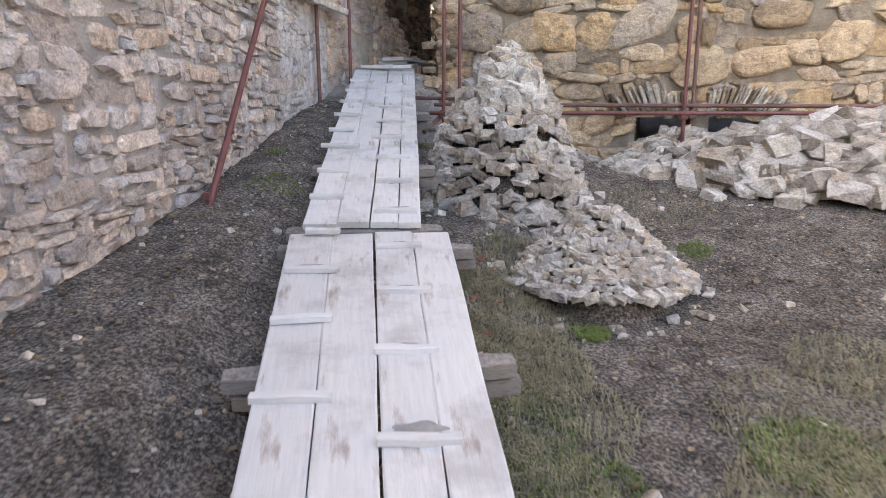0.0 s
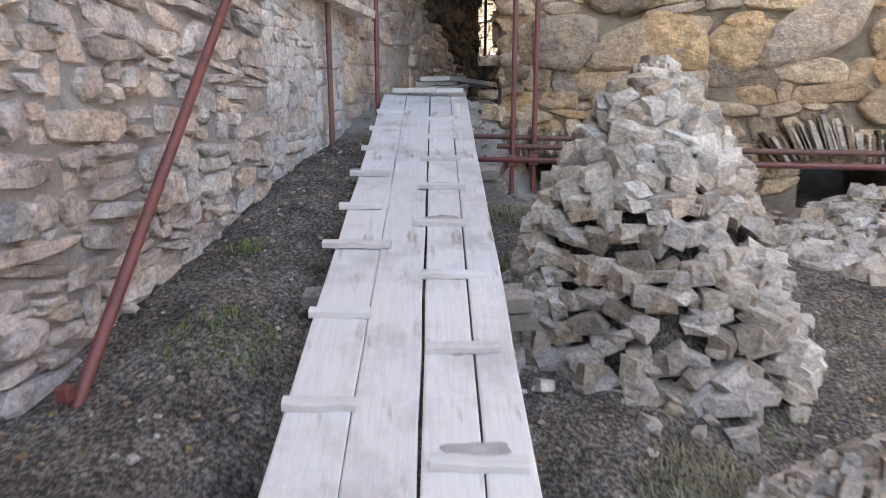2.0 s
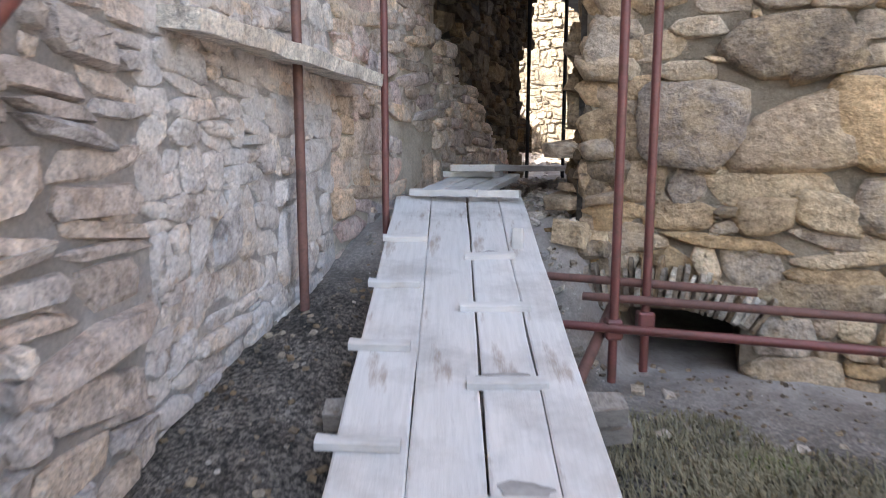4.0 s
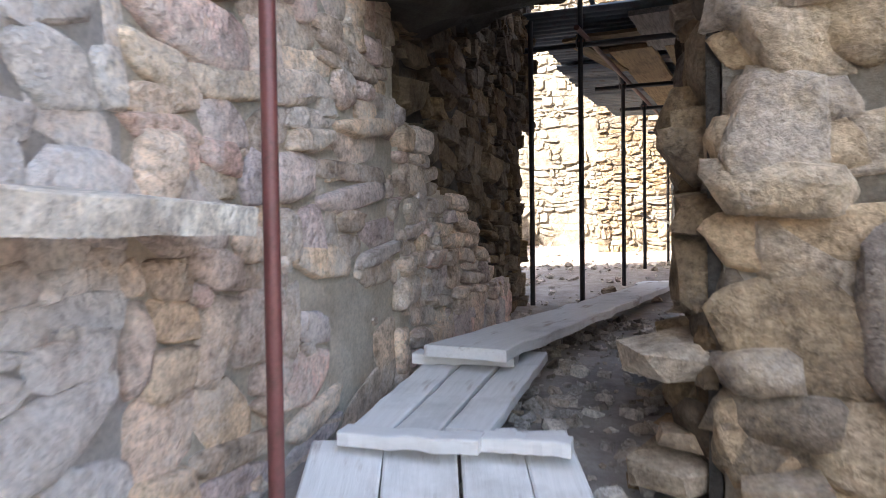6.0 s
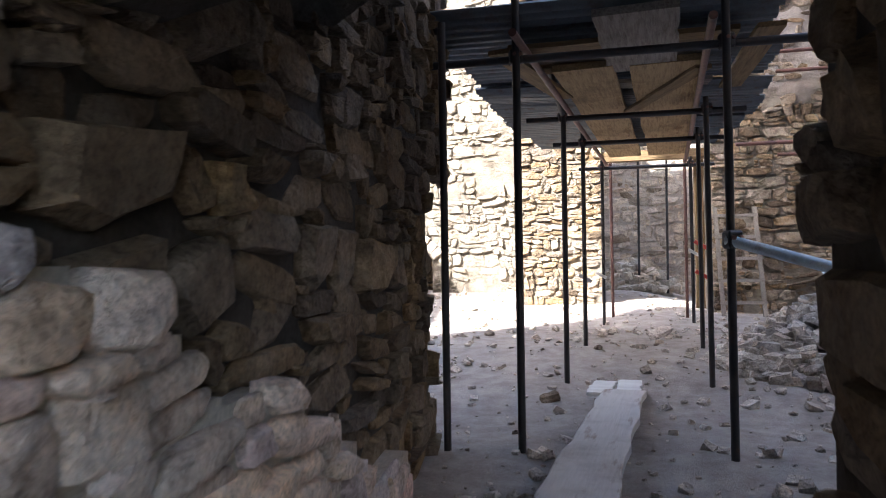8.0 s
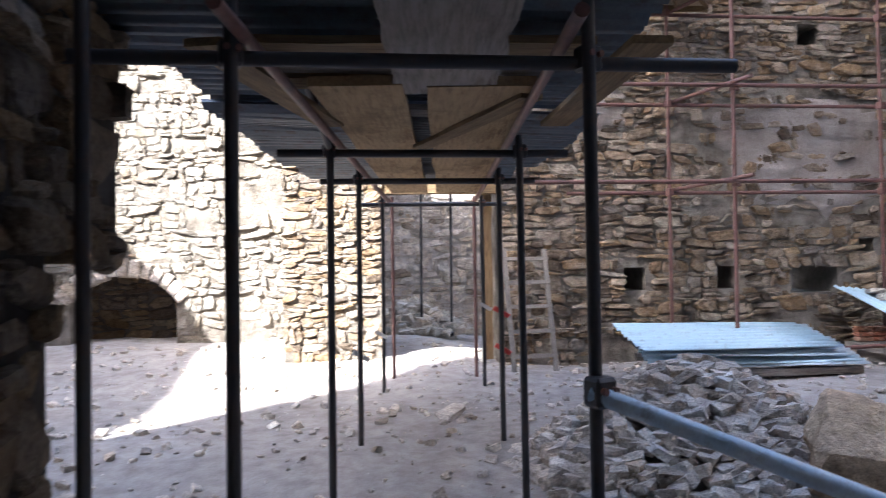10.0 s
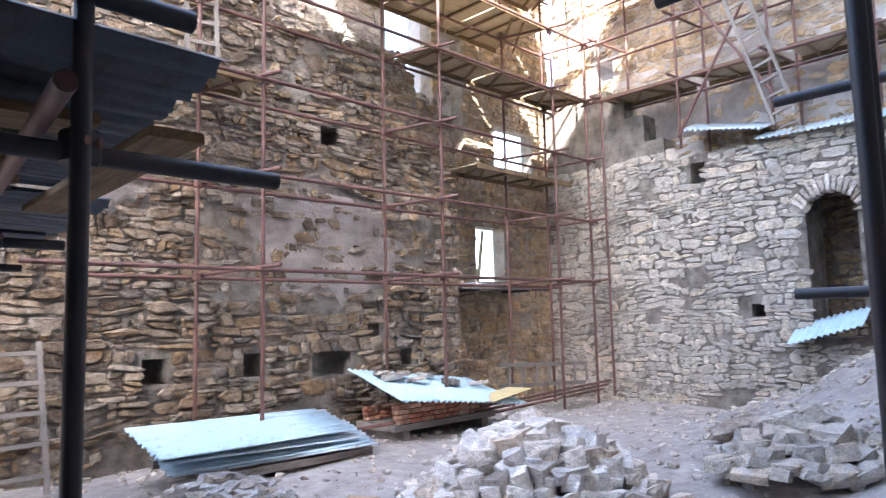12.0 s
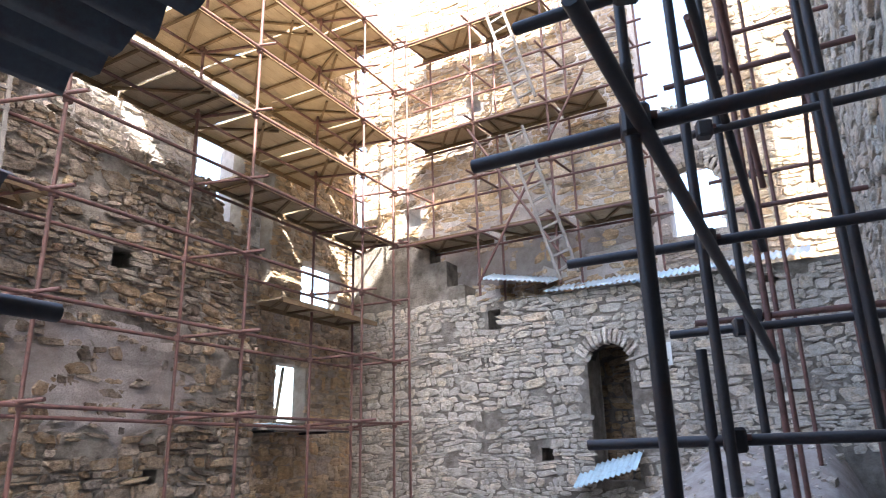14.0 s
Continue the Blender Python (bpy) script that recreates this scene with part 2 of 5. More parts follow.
MAT["tin"] = tube_of("zinc_sheet", (0.6, 0.7, 0.77), (0.3, 0.29, 0.28), 0.25, 0.4, 0.1)

# ---- helpers for meshes ----
def quad_box(bm, x0, x1, y0, y1, z0, z1):
    v = [bm.verts.new(p) for p in ((x0, y0, z0), (x1, y0, z0), (x1, y1, z0), (x0, y1, z0), (x0, y0, z1), (x1, y0, z1), (x1, y1, z1), (x0, y1, z1))]
    for f in ((3, 2, 1, 0), (4, 5, 6, 7), (0, 1, 5, 4), (1, 2, 6, 5), (2, 3, 7, 6), (3, 0, 4, 7)):
        bm.faces.new([v[i] for i in f])
    return v


def mesh_of(name, bm, material, smooth=False):
    me = bpy.data.meshes.new(name)
    bm.to_mesh(me)
    bm.free()
    me.materials.append(material)
    if smooth:
        me.shade_smooth()
    return me


def part(name, bm, material, parent=None, label="", smooth=False):
    ob = new(name, mesh_of(name, bm, material, smooth))
    ob.parent = parent
    if label:
        ob["label"] = label
    return ob


def empty(name, m=None):
    ob = new(name)
    ob.empty_display_size = 0.2
    if m is not None:
        ob.matrix_world = m
    return ob


def rng_of(seed):
    return random.Random(seed)


def unit_stone(seed, sides=7):
    """A rough quarried stone in a unit box: x and z from -0.5 to 0.5, its front towards -y."""
    r = rng_of(seed)
    bm = bmesh.new()
    ring_b, ring_m, ring_f = [], [], []
    outline = []
    for cx, cz in ((0.5, 0.5), (-0.5, 0.5), (-0.5, -0.5), (0.5, -0.5)):
        c = r.choice((0.05, 0.11, 0.18, 0.27, 0.36))
        e = r.choice((0.08, 0.15, 0.24, 0.34, 0.42))
        if cx * cz > 0:
            outline += [(cx, cz * (1 - 2 * e)), (cx * (1 - 2 * c), cz)]
        else:
            outline += [(cx * (1 - 2 * c), cz), (cx, cz * (1 - 2 * e))]
    lean = r.uniform(-0.34, 0.34)
    tilt_x, tilt_z = r.uniform(-0.25, 0.25), r.uniform(-0.2, 0.3)
    for x, z in outline:
        x = max(-0.52, min(0.52, (x + lean * z) * r.uniform(0.87, 1.03)))
        z = max(-0.56, min(0.56, z * r.uniform(0.72, 1.08)))
        ring_b.append(bm.verts.new((x, 0.6, z)))
        ring_m.append(bm.verts.new((x, r.uniform(-0.45, -0.1), z)))
        q = r.uniform(0.72, 0.93)
        ring_f.append(bm.verts.new((x * q, -0.85 + tilt_x * x + tilt_z * z + r.uniform(-0.14, 0.14), z * q)))
    mid = bm.verts.new((r.uniform(-0.2, 0.2), r.uniform(-1.05, -0.8), r.uniform(-0.15, 0.15)))
    for i in range(8):
        j = (i + 1) % 8
        bm.faces.new((ring_b[i], ring_b[j], ring_m[j], ring_m[i]))
        bm.faces.new((ring_m[i], ring_m[j], ring_f[j], ring_f[i]))
        bm.faces.new((ring_f[i], ring_f[j], mid))
    bmesh.ops.recalc_face_normals(bm, faces=bm.faces)
    return bm


def as_arrays(bm):
    bm.verts.index_update()
    v = np.array([p.co[:] for p in bm.verts])
    f = [[p.index for p in face.verts] for face in bm.faces]
    return v, f


STONES = [unit_stone(40 + i) for i in range(20)]
STONE_ARRAYS = [as_arrays(b) for b in STONES]
STONE_MESHES = {}


def stone_mesh(k, key):
    if (k, key) not in STONE_MESHES:
        bm = STONES[k].copy()
        if key in ("warm", "rose", "chalk"):
            # stones that are passed close by: worn, with a rough skin
            bmesh.ops.subdivide_edges(bm, edges=list(bm.edges), cuts=1, use_grid_fill=True)
            bmesh.ops.smooth_vert(bm, verts=list(bm.verts), factor=0.35, use_axis_x=True, use_axis_y=True, use_axis_z=True)
            for v in bm.verts:
                n = noise.noise_vector(v.co * 3.3 + Vector((k, 0, 0)))
                v.co += Vector((0.035 * n.x, 0.16 * n.y, 0.035 * n.z)) if v.co.y < 0.3 else Vector()
                v.co.x *= 1.1
                v.co.z *= 1.16
        STONE_MESHES[k, key] = mesh_of("stone", bm, MAT[key], smooth=key in ("warm", "rose", "chalk"))
    return STONE_MESHES[k, key]


def join_stones(name, placed, material, arrays):
    """One mesh out of many placed stones: (index, matrix)."""
    verts, faces, at = [], [], 0
    for k, m in placed:
        v, f = arrays[k]
        a = np.array(m)
        verts.append(v @ a[:3, :3].T + a[:3, 3])
        faces += [[i + at for i in q] for q in f]
        at += len(v)
    me = bpy.data.meshes.new(name)
    me.from_pydata(np.concatenate(verts).tolist(), [], faces)
    me.materials.append(material)
    return new(name, me)


def rubble_layout(length, z0, z1, course, seed, flat=1.0):
    """Stones of an uneven coursed wall: (s, z, width, height)."""
    r = rng_of(seed)
    out, z = [], z0 - course * 0.3
    while z < z1:
        h = course * r.choice((0.5, 0.7, 0.9, 1.1, 1.3, 1.75))
        s = -r.uniform(0, 0.3)
        while s < length:
            w = course * flat * r.choice((0.7, 1.0, 1.4, 1.8, 2.3, 3.1)) * r.uniform(0.85, 1.2)
            roll = r.random()
            if roll < 0.3 and h > course * 0.8:
                k = r.uniform(0.35, 0.65)
                out += [(s + w / 2, z + h * k / 2, w, h * k), (s + w / 2, z + h * (1 + k) / 2, w, h * (1 - k))]
            elif roll < 0.42 and h > course * 0.9:
                k = r.uniform(0.3, 0.7)
                out += [(s + w * k / 2, z + h / 2, w * k, h), (s + w * (1 + k) / 2, z + h * 0.25, w * (1 - k), h * 0.5), (s + w * (1 + k) / 2, z + h * 0.75, w * (1 - k), h * 0.5)]
            elif roll < 0.5:
                out.append((s + w / 2, z + h * 0.62, w, h * 1.25))
            else:
                out.append((s + w / 2, z + h / 2, w, h))
            s += w
        z += h
    return out


TO_LAY = []


def plaster_bm(ps, pz, pw, ph, seed):
    """A ragged, uneven skin of old plaster over the face of a wall."""
    r = rng_of(seed)
    bm = bmesh.new()
    segs, rings = 72, 14
    rows = [[bm.verts.new((ps, -0.04, pz))] * segs]
    for i in range(1, rings + 1):
        row = []
        for k in range(segs):
            a = 2 * math.pi * k / segs
            edge = 0.78 + 0.42 * noise.noise(Vector((math.cos(a) * 1.7, math.sin(a) * 1.7, seed))) + 0.22 * noise.noise(Vector((math.cos(a) * 6, math.sin(a) * 6, seed)))
            x, z = ps + math.cos(a) * pw * edge * i / rings, pz + math.sin(a) * ph * edge * i / rings
            y = -0.02 - 0.03 * noise.noise(Vector((x * 2.3, z * 2.3, seed))) - 0.014 * noise.noise(Vector((x * 9, z * 9, seed)))
            row.append(bm.verts.new((x, y if i < rings else 0.02, z)))
        rows.append(row)
    for k in range(segs):
        bm.faces.new((rows[0][0], rows[1][k], rows[1][(k + 1) % segs]))
    for a, b in zip(rows[1:], rows[2:]):
        for k in range(segs):
            bm.faces.new((a[k], b[k], b[(k + 1) % segs], a[(k + 1) % segs]))
    bmesh.ops.recalc_face_normals(bm, faces=bm.faces)
    return bm


def wall(name, p0, p1, z0, z1, thick, key, mortar, course=0.17, openings=(), top=None, near=None, seed=1, flat=1.0, proud=0.035, label="", bare=9.0, step=0.45, plaster=(), big=()):
    """A rubble wall whose face looks to the right of the way from p0 to p1. openings: (s0, s1, za, zb); top(s): ragged height;
    near: a stretch (s0, s1, za, zb) whose stones are pieces of their own."""
    a, b = Vector((*p0, 0)), Vector((*p1, 0))
    length = (b - a).length
    d = (b - a).normalized()
    n = Vector((d.y, -d.x, 0))
    m = Matrix(((d.x, -n.x, 0, a.x), (d.y, -n.y, 0, a.y), (0, 0, 1, 0), (0, 0, 0, 1)))
    height = top or (lambda s: z1)
    cuts = sorted({0.0, length, *[c for o in openings for c in o[:2] if 0 < c < length], *([i * step for i in range(1, int(length / step))] if top else [])})
    bm = bmesh.new()
    for s0, s1 in zip(cuts, cuts[1:]):
        if s1 - s0 < 1e-4:
            continue
        sm = (s0 + s1) / 2
        zt = height(sm)
        holes = sorted((o[2], o[3]) for o in openings if o[0] < sm < o[1])
        z = z0
        for za, zb in holes:
            if za > z:
                quad_box(bm, s0, s1, 0, thick, z, min(za, zt))
            z = max(z, zb)
        if z < zt:
            quad_box(bm, s0, s1, 0, thick, z, zt)
    bmesh.ops.remove_doubles(bm, verts=bm.verts, dist=0.0005)
    body = part(name, bm, MAT[mortar])
    body.matrix_world = m
    tagged(body, label, "wall", kind="structure")
    TO_LAY.append((body, m, length, z0, z1, height, key, course, openings, near, seed, flat, proud, bare, plaster, big))
    return body, m


def lay_stones():
    """The stones of all walls: near ones singly, the rest joined."""
    for body, m, length, z0, z1, height, key, course, openings, near, seed, flat, proud, bare, plaster, big in TO_LAY:
        r = rng_of(seed * 7 + 3)
        many, count = [], 0
        for k, (ps, pz, pw, ph) in enumerate(plaster):
            part("plaster", plaster_bm(ps, pz, pw, ph, seed + k), MAT["plaster"], body, "patch of old pale plaster", smooth=True)
        for s, z, w, h in big:
            ob = new("boulder", stone_mesh(r.randrange(len(STONES)), key))
            ob.parent = body
            ob.matrix_basis = pose(s, 0.0, z, 0, r.uniform(-5, 5), 0) @ Matrix.Diagonal((w * 1.04, 0.11 * r.uniform(0.8, 1.2), h * 1.06, 1))
        for s, z, w, h in rubble_layout(length, z0, z1, course, seed, flat):
            if s < -0.05 or s > length + 0.05 or z > height(min(max(s, 0), length)) + 0.05:
                r.random()
                continue
            lo, hi = max(s - w / 2, -0.03), min(s + w / 2, length + 0.03)
            s, w = (lo + hi) / 2, hi - lo
            if w < 0.06:
                continue
            if any(o[0] - w * 0.25 < s < o[1] + w * 0.25 and o[2] - h * 0.3 < z < o[3] + h * 0.3 for o in openings):
                continue
            if noise.noise(Vector((s * 0.55, z * 0.75, seed * 1.7))) + 0.5 * noise.noise(Vector((s * 2.1, z * 2.4, seed))) > bare and w * h < 0.12:
                continue
            if any(abs(s - bs) < bw * 0.5 + w * 0.12 and abs(z - bz) < bh * 0.5 + h * 0.1 for bs, bz, bw, bh in big):
                continue
            # patches of old plaster that hide most of the stones
            if any(((s - ps) / pw) ** 2 + ((z - pz) / ph) ** 2 + 0.9 * noise.noise(Vector((s * 1.3, z * 1.5, seed))) < 1 for ps, pz, pw, ph in plaster) and r.random() < 0.5:
                continue
            wob = noise.noise(Vector((s * 0.7, z * 0.7, seed * 3.1)))
            zz = z + (0.13 * wob + 0.05 * noise.noise(Vector((s * 2.3, z * 1.9, seed)))) * min(1.3, course / 0.15)
            s = min(max(s + 0.05 * noise.noise(Vector((z * 2.2, s * 1.4, seed + 9))), w / 2 - 0.03), length + 0.03 - w / 2) if w < length else s
            bend = 10 * noise.noise(Vector((s * 1.1, z * 1.1, seed + 4)))
            k = r.randrange(len(STONES))
            depth = proud * r.choice((0.3, 0.6, 0.9, 1.1, 1.5))
            # stones give way towards the ends, so that corners close
            lm = pose(s, 0.0, zz, 0, bend + r.uniform(-9, 9), 0) @ Matrix.Diagonal((w * r.uniform(0.94, 1.02), depth, h * r.uniform(0.9, 1.03), 1))
            if r.random() < 0.4:
                pw, ph = min(w, 0.3) * r.uniform(0.2, 0.5), min(h, 0.2) * r.uniform(0.2, 0.4)
                ps, pz = s + r.uniform(-0.5, 0.5) * w, zz + r.choice((-0.5, 0.5)) * h
                if pw < ps < length - pw and not any(o[0] - pw < ps < o[1] + pw and o[2] - ph < pz < o[3] + ph for o in openings):
                    many.append((r.randrange(len(STONES)), pose(ps, 0.0, pz, 0, bend + r.uniform(-14, 14), 0) @ Matrix.Diagonal((pw, depth * r.uniform(0.7, 1.15), ph, 1))))
            if near and count < 290 and near[0] < s < near[1] and near[2] < z < near[3]:
                ob = new("stone", stone_mesh(k, key))
                ob.parent = body
                ob.matrix_basis = lm
                count += 1
            else:
                many.append((k, lm))
        if many:
            ob = join_stones("stone_facing", many, MAT[key + "_many"], STONE_ARRAYS)
            ob.parent = body
            tagged(ob, kind="stuff")

# ---- ground ----
# the court beyond the gate stands this far off its own axes
COURT_SHIFT = Vector((0.0, -0.65, -0.12))


def smooth(a, b, x):
    t = max(0.0, min(1.0, (x - a) / (b - a)))
    return t * t * (3 - 2 * t)


def yard_height(x, y):
    left = 0.64 + 0.21 * (y - 4.6) if y > 4.6 else 0.64 + 0.15 * (y - 4.6)
    right = 0.24 + 0.22 * (y - 5.0) if y > 5 else 0.24 + 0.13 * (y - 5.0)
    right = min(right, 0.86) - 0.29 * smooth(-1.5, -0.4, x)
    edge = -2.75 - 0.28 * (y - 5)
    k = smooth(edge - 0.5, edge + 0.7, x)
    return left * (1 - k) + right * k


def court_height(x, y):
    z = 1.98 + 0.16 * smooth(15.5, 18.3, y) + 0.25 * smooth(20.5, 23.5, y) * smooth(-1.5, -3, x)
    # the heap of earth that climbs towards the near end of the east wall
    rise = 0.5 * smooth(18.6, 16.9, y) + 0.75 * smooth(17.1, 15.8, y) + 0.95 * smooth(16.0, 14.3, y)
    z += rise * smooth(3.2, 9.6, x)
    return z


def ground_height(x, y):
    z = yard_height(x, y)
    if y > 8.6:
        k = smooth(8.7, 9.5, y) * smooth(-2.75, -3.15, x)
        z = z * (1 - k) + (1.74 + 0.12 * smooth(9.6, 13.0, y)) * k
    if y > 10.4:
        k = smooth(10.6, 12.4, y)
        z = z * (1 - k) + (court_height(x, y - COURT_SHIFT.y) + COURT_SHIFT.z) * k
    z += 0.05 * noise.noise(Vector((x * 0.9, y * 0.9, 0.3))) + 0.02 * noise.noise(Vector((x * 3.1, y * 3.1, 4.0))) + 0.012 * noise.noise(Vector((x * 9, y * 9, 8.0)))
    return z


def sheet(name, xs, ys, height, material):
    verts = [(x, y, height(x, y)) for y in ys for x in xs]
    n = len(xs)
    faces = [(j * n + i, j * n + i + 1, (j + 1) * n + i + 1, (j + 1) * n + i) for j in range(len(ys) - 1) for i in range(n - 1)]
    me = bpy.data.meshes.new(name)
    me.from_pydata(verts, [], faces)
    me.materials.append(material)
    me.shade_smooth()
    return new(name, me)


def steps(a, b, s):
    n = max(1, round((b - a) / s))
    return [a + (b - a) * i / n for i in range(n + 1)]


XS = [-400, -100, -30] + steps(-12, -5.2, 0.4) + steps(-5, 2.4, 0.1) + steps(2.6, 12, 0.25) + [30, 100, 400]
YS = [-400, -100, -20] + steps(-8, 0.8, 0.4) + steps(1, 15, 0.1) + steps(15.2, 28, 0.25) + [60, 120, 400]
ground = sheet("ground", XS, YS, ground_height, MAT["soil"])
tagged(ground, "bare grey soil with gravel and dry grass", "ground", kind="structure")

# ---- the large walls; x runs along the front wall, y into the place ----
def ragged(base, amp, seed, freq=0.8):
    return lambda s: base + amp * noise.noise(Vector((s * freq, seed, 0))) + 0.4 * amp * noise.noise(Vector((s * freq * 3.1, seed, 5)))


FRONT = 9.45
# large stones of the front wall: along it, height, width, tallness
BOULDERS = ((0.62, 2.33, 0.56, 0.5), (1.37, 2.3, 0.89, 0.47), (1.11, 2.74, 0.69, 0.38), (1.04, 1.81, 0.31, 0.2), (1.35, 1.83, 0.34, 0.21), (1.71, 1.88, 0.42, 0.29), (2.74, 2.37, 0.69, 0.52), (1.6, 2.3, 0.52, 0.48), (3.48, 1.76, 0.7, 0.39), (4.18, 1.89, 0.66, 0.31), (4.63, 1.98, 0.36, 0.24), (4.35, 2.42, 0.59, 0.35), (5.05, 2.08, 0.58, 0.46), (0.12, 2.78, 0.26, 0.37), (1.29, 2.69, 0.3, 0.25))
# unseen tops up to 12 m are added height, keeping sun off the yard
wall("wall_west", (-1.8, -3.0), (-4.12, 6.9), -0.8, 12.0, 1.2, "lime", "mortar_pale", 0.125, near=(6.2, 10.1, 0.4, 2.0), seed=11, bare=0.62, proud=0.045, flat=1.3, label="rough grey rubble wall in pale lime mortar")
wall("wall_west_bend", (-4.12, 6.9), (-4.48, 8.75), 0.4, 12.0, 1.2, "chalk", "mortar_pale", 0.13, near=(0, 2, 0.8, 3), seed=12, proud=0.025, label="grey and pink rubble wall in pale mortar")
# passage walls in darkened stone, their shade carried by the colour
wall("wall_gate_west_head", (-4.7, 13.82), (-4.72, 14.5), 3.65, 20.0, 2.2, "brown", "mortar_dark", 0.17, near=(0, 0.7, 3.6, 5.0), seed=45, proud=0.06, label="overhanging rubble head of the passage wall, darkened for its shade")
wall("wall_gate_west_inner", (-4.56, 10.42), (-4.7, 13.82), 0.9, 20.0, 2.2, "brown", "mortar_dark", 0.15, near=(0, 3.4, 1.7, 4.4), seed=44, proud=0.06, label="rubble wall at the inner end of the passage, darkened for its shade")
# added dusty skin: the lit lower wall put into shape and pale colour
wall("wall_gate_footing", (-4.47, 10.4), (-4.5, 12.6), 0.9, 3.2, 0.16, "rose", "mortar_rose", 0.12, near=(0, 2.2, 1.5, 3.2), seed=46, proud=0.045, bare=0.4, step=0.15,
     top=lambda s: 3.15 - 0.5 * s + 0.2 * noise.noise(Vector((s * 2.7, 4, 0))), label="added pale dusty skin over the lit lower passage wall")
# unseen tops of gate and front walls reach 20 m to shade the court
wall("wall_gate_west", (-4.48, 8.75), (-4.5, 10.42), 0.9, 20.0, 2.2, "rose", "mortar_rose", 0.15, near=(0, 2.0, 1.6, 4.3), seed=13, proud=0.034, bare=0.62, flat=1.2, label="dusty pink-brown rubble wall of the gate passage")
wall("wall_front", (-3.1, FRONT), (9.0, FRONT), 0.3, 20.0, 1.89, "warm", "mortar_warm", 0.19, near=(0, 5.6, 0.8, 4.4), seed=14, flat=1.1, proud=0.06, big=BOULDERS, label="ochre rubble front wall with large boulders",
     openings=((0.12, 0.95, 0.2, 1.22), (2.72, 3.4, 0.2, 1.2), (3.62, 4.35, 0.2, 1.2), (5.6, 6.3, 0.5, 1.3)))
wall("wall_gate_east", (-3.14, 11.34), (-3.14, FRONT + 0.02), 1.2, 6.2, 0.035, "brown", "mortar_dark", 0.2, near=(0.9, 2.4, 1.4, 4.2), seed=15, proud=0.07, label="rubble side of the gate passage, darkened for its shade")
wall("wall_court_south", (11.0, 12.0), (-3.0, 12.0), 1.5, 14.0, 0.3, "grey", "mortar_dark", 0.18, seed=16, label="grey rubble wall beside the passage")
# unseen wall, added to keep the sun off most of the court
wall("wall_court_south_west", (-6.6, 12.3), (-12.4, 12.3), 1.5, 20.0, 0.8, "brown", "mortar_dark", 0.3, seed=17, label="unseen rubble wall added to shade the inner court")
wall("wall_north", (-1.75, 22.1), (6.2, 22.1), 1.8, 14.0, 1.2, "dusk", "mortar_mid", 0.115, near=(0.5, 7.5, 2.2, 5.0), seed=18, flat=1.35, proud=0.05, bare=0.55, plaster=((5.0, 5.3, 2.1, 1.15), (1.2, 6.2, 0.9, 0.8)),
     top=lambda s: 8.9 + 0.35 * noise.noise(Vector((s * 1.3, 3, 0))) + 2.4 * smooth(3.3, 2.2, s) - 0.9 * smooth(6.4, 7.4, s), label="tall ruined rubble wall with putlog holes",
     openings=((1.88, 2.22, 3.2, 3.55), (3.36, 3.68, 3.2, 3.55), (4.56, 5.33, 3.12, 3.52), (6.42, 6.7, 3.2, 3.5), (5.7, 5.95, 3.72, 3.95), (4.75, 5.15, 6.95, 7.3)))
wall("wall_north_rear", (-1.75, 23.31), (7.4, 23.31), 7.0, 15.0, 0.8, "pale", "mortar_pale", 0.16, seed=26, top=lambda s: 14.0 + 0.6 * noise.noise(Vector((s, 8, 0))) - 6 * smooth(7.2, 8.0, s) * smooth(9.0, 8.4, s),
     label="pale sunlit rubble wall above the ledge", openings=((7.2, 8.2, 7.2, 11.0),))
wall("wall_north_bay", (6.2, 22.7), (10.2, 22.7), 1.8, 19.0, 0.35, "warm", "mortar_warm", 0.14, near=(0, 4, 2.2, 9), seed=19, proud=0.04, top=ragged(18.0, 0.8, 9.0), label="ruined rubble wall with a small bright window",
     openings=((1.2, 2.15, 4.8, 6.0), (0.15, 0.9, 7.6, 10.2), (1.9, 3.3, 7.2, 8.4)))
# unseen tops of this pier and the next wall shade the room behind
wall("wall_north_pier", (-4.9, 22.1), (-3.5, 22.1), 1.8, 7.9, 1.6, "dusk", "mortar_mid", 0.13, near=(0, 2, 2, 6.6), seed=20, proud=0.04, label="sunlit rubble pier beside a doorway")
wall("wall_north_west", (-12.6, 24.0), (-4.6, 24.0), 1.8, 9.0, 0.8, "sun", "mortar_mid", 0.15, near=(3, 8, 2, 6.5), seed=21, proud=0.04, bare=0.40, label="sunlit pale rubble wall with a low arched recess",
     openings=((4.0, 5.7, 2.0, 3.55),))
wall("wall_room_back", (-6.0, 26.2), (3.0, 26.2), 1.8, 9.0, 0.6, "pale", "mortar_pale", 0.17, seed=22, label="white rubble wall of a roofless room")
wall("wall_east", (10.0, 22.7), (10.0, 12.0), 1.5, 7.3, 0.9, "grey", "mortar_mid", 0.125, near=(3.6, 9.0, 3.0, 6.6), seed=23, flat=1.3, proud=0.03, bare=0.45, label="grey rubble wall with an arched opening",
     top=lambda s: 7.25 + 1.9 * smooth(3.6, 1.6, s), openings=((5.83, 6.67, 3.5, 6.15), (3.7, 4.0, 6.65, 7.08), (4.75, 5.0, 3.9, 4.15), (9.15, 9.5, 6.85, 7.05)))
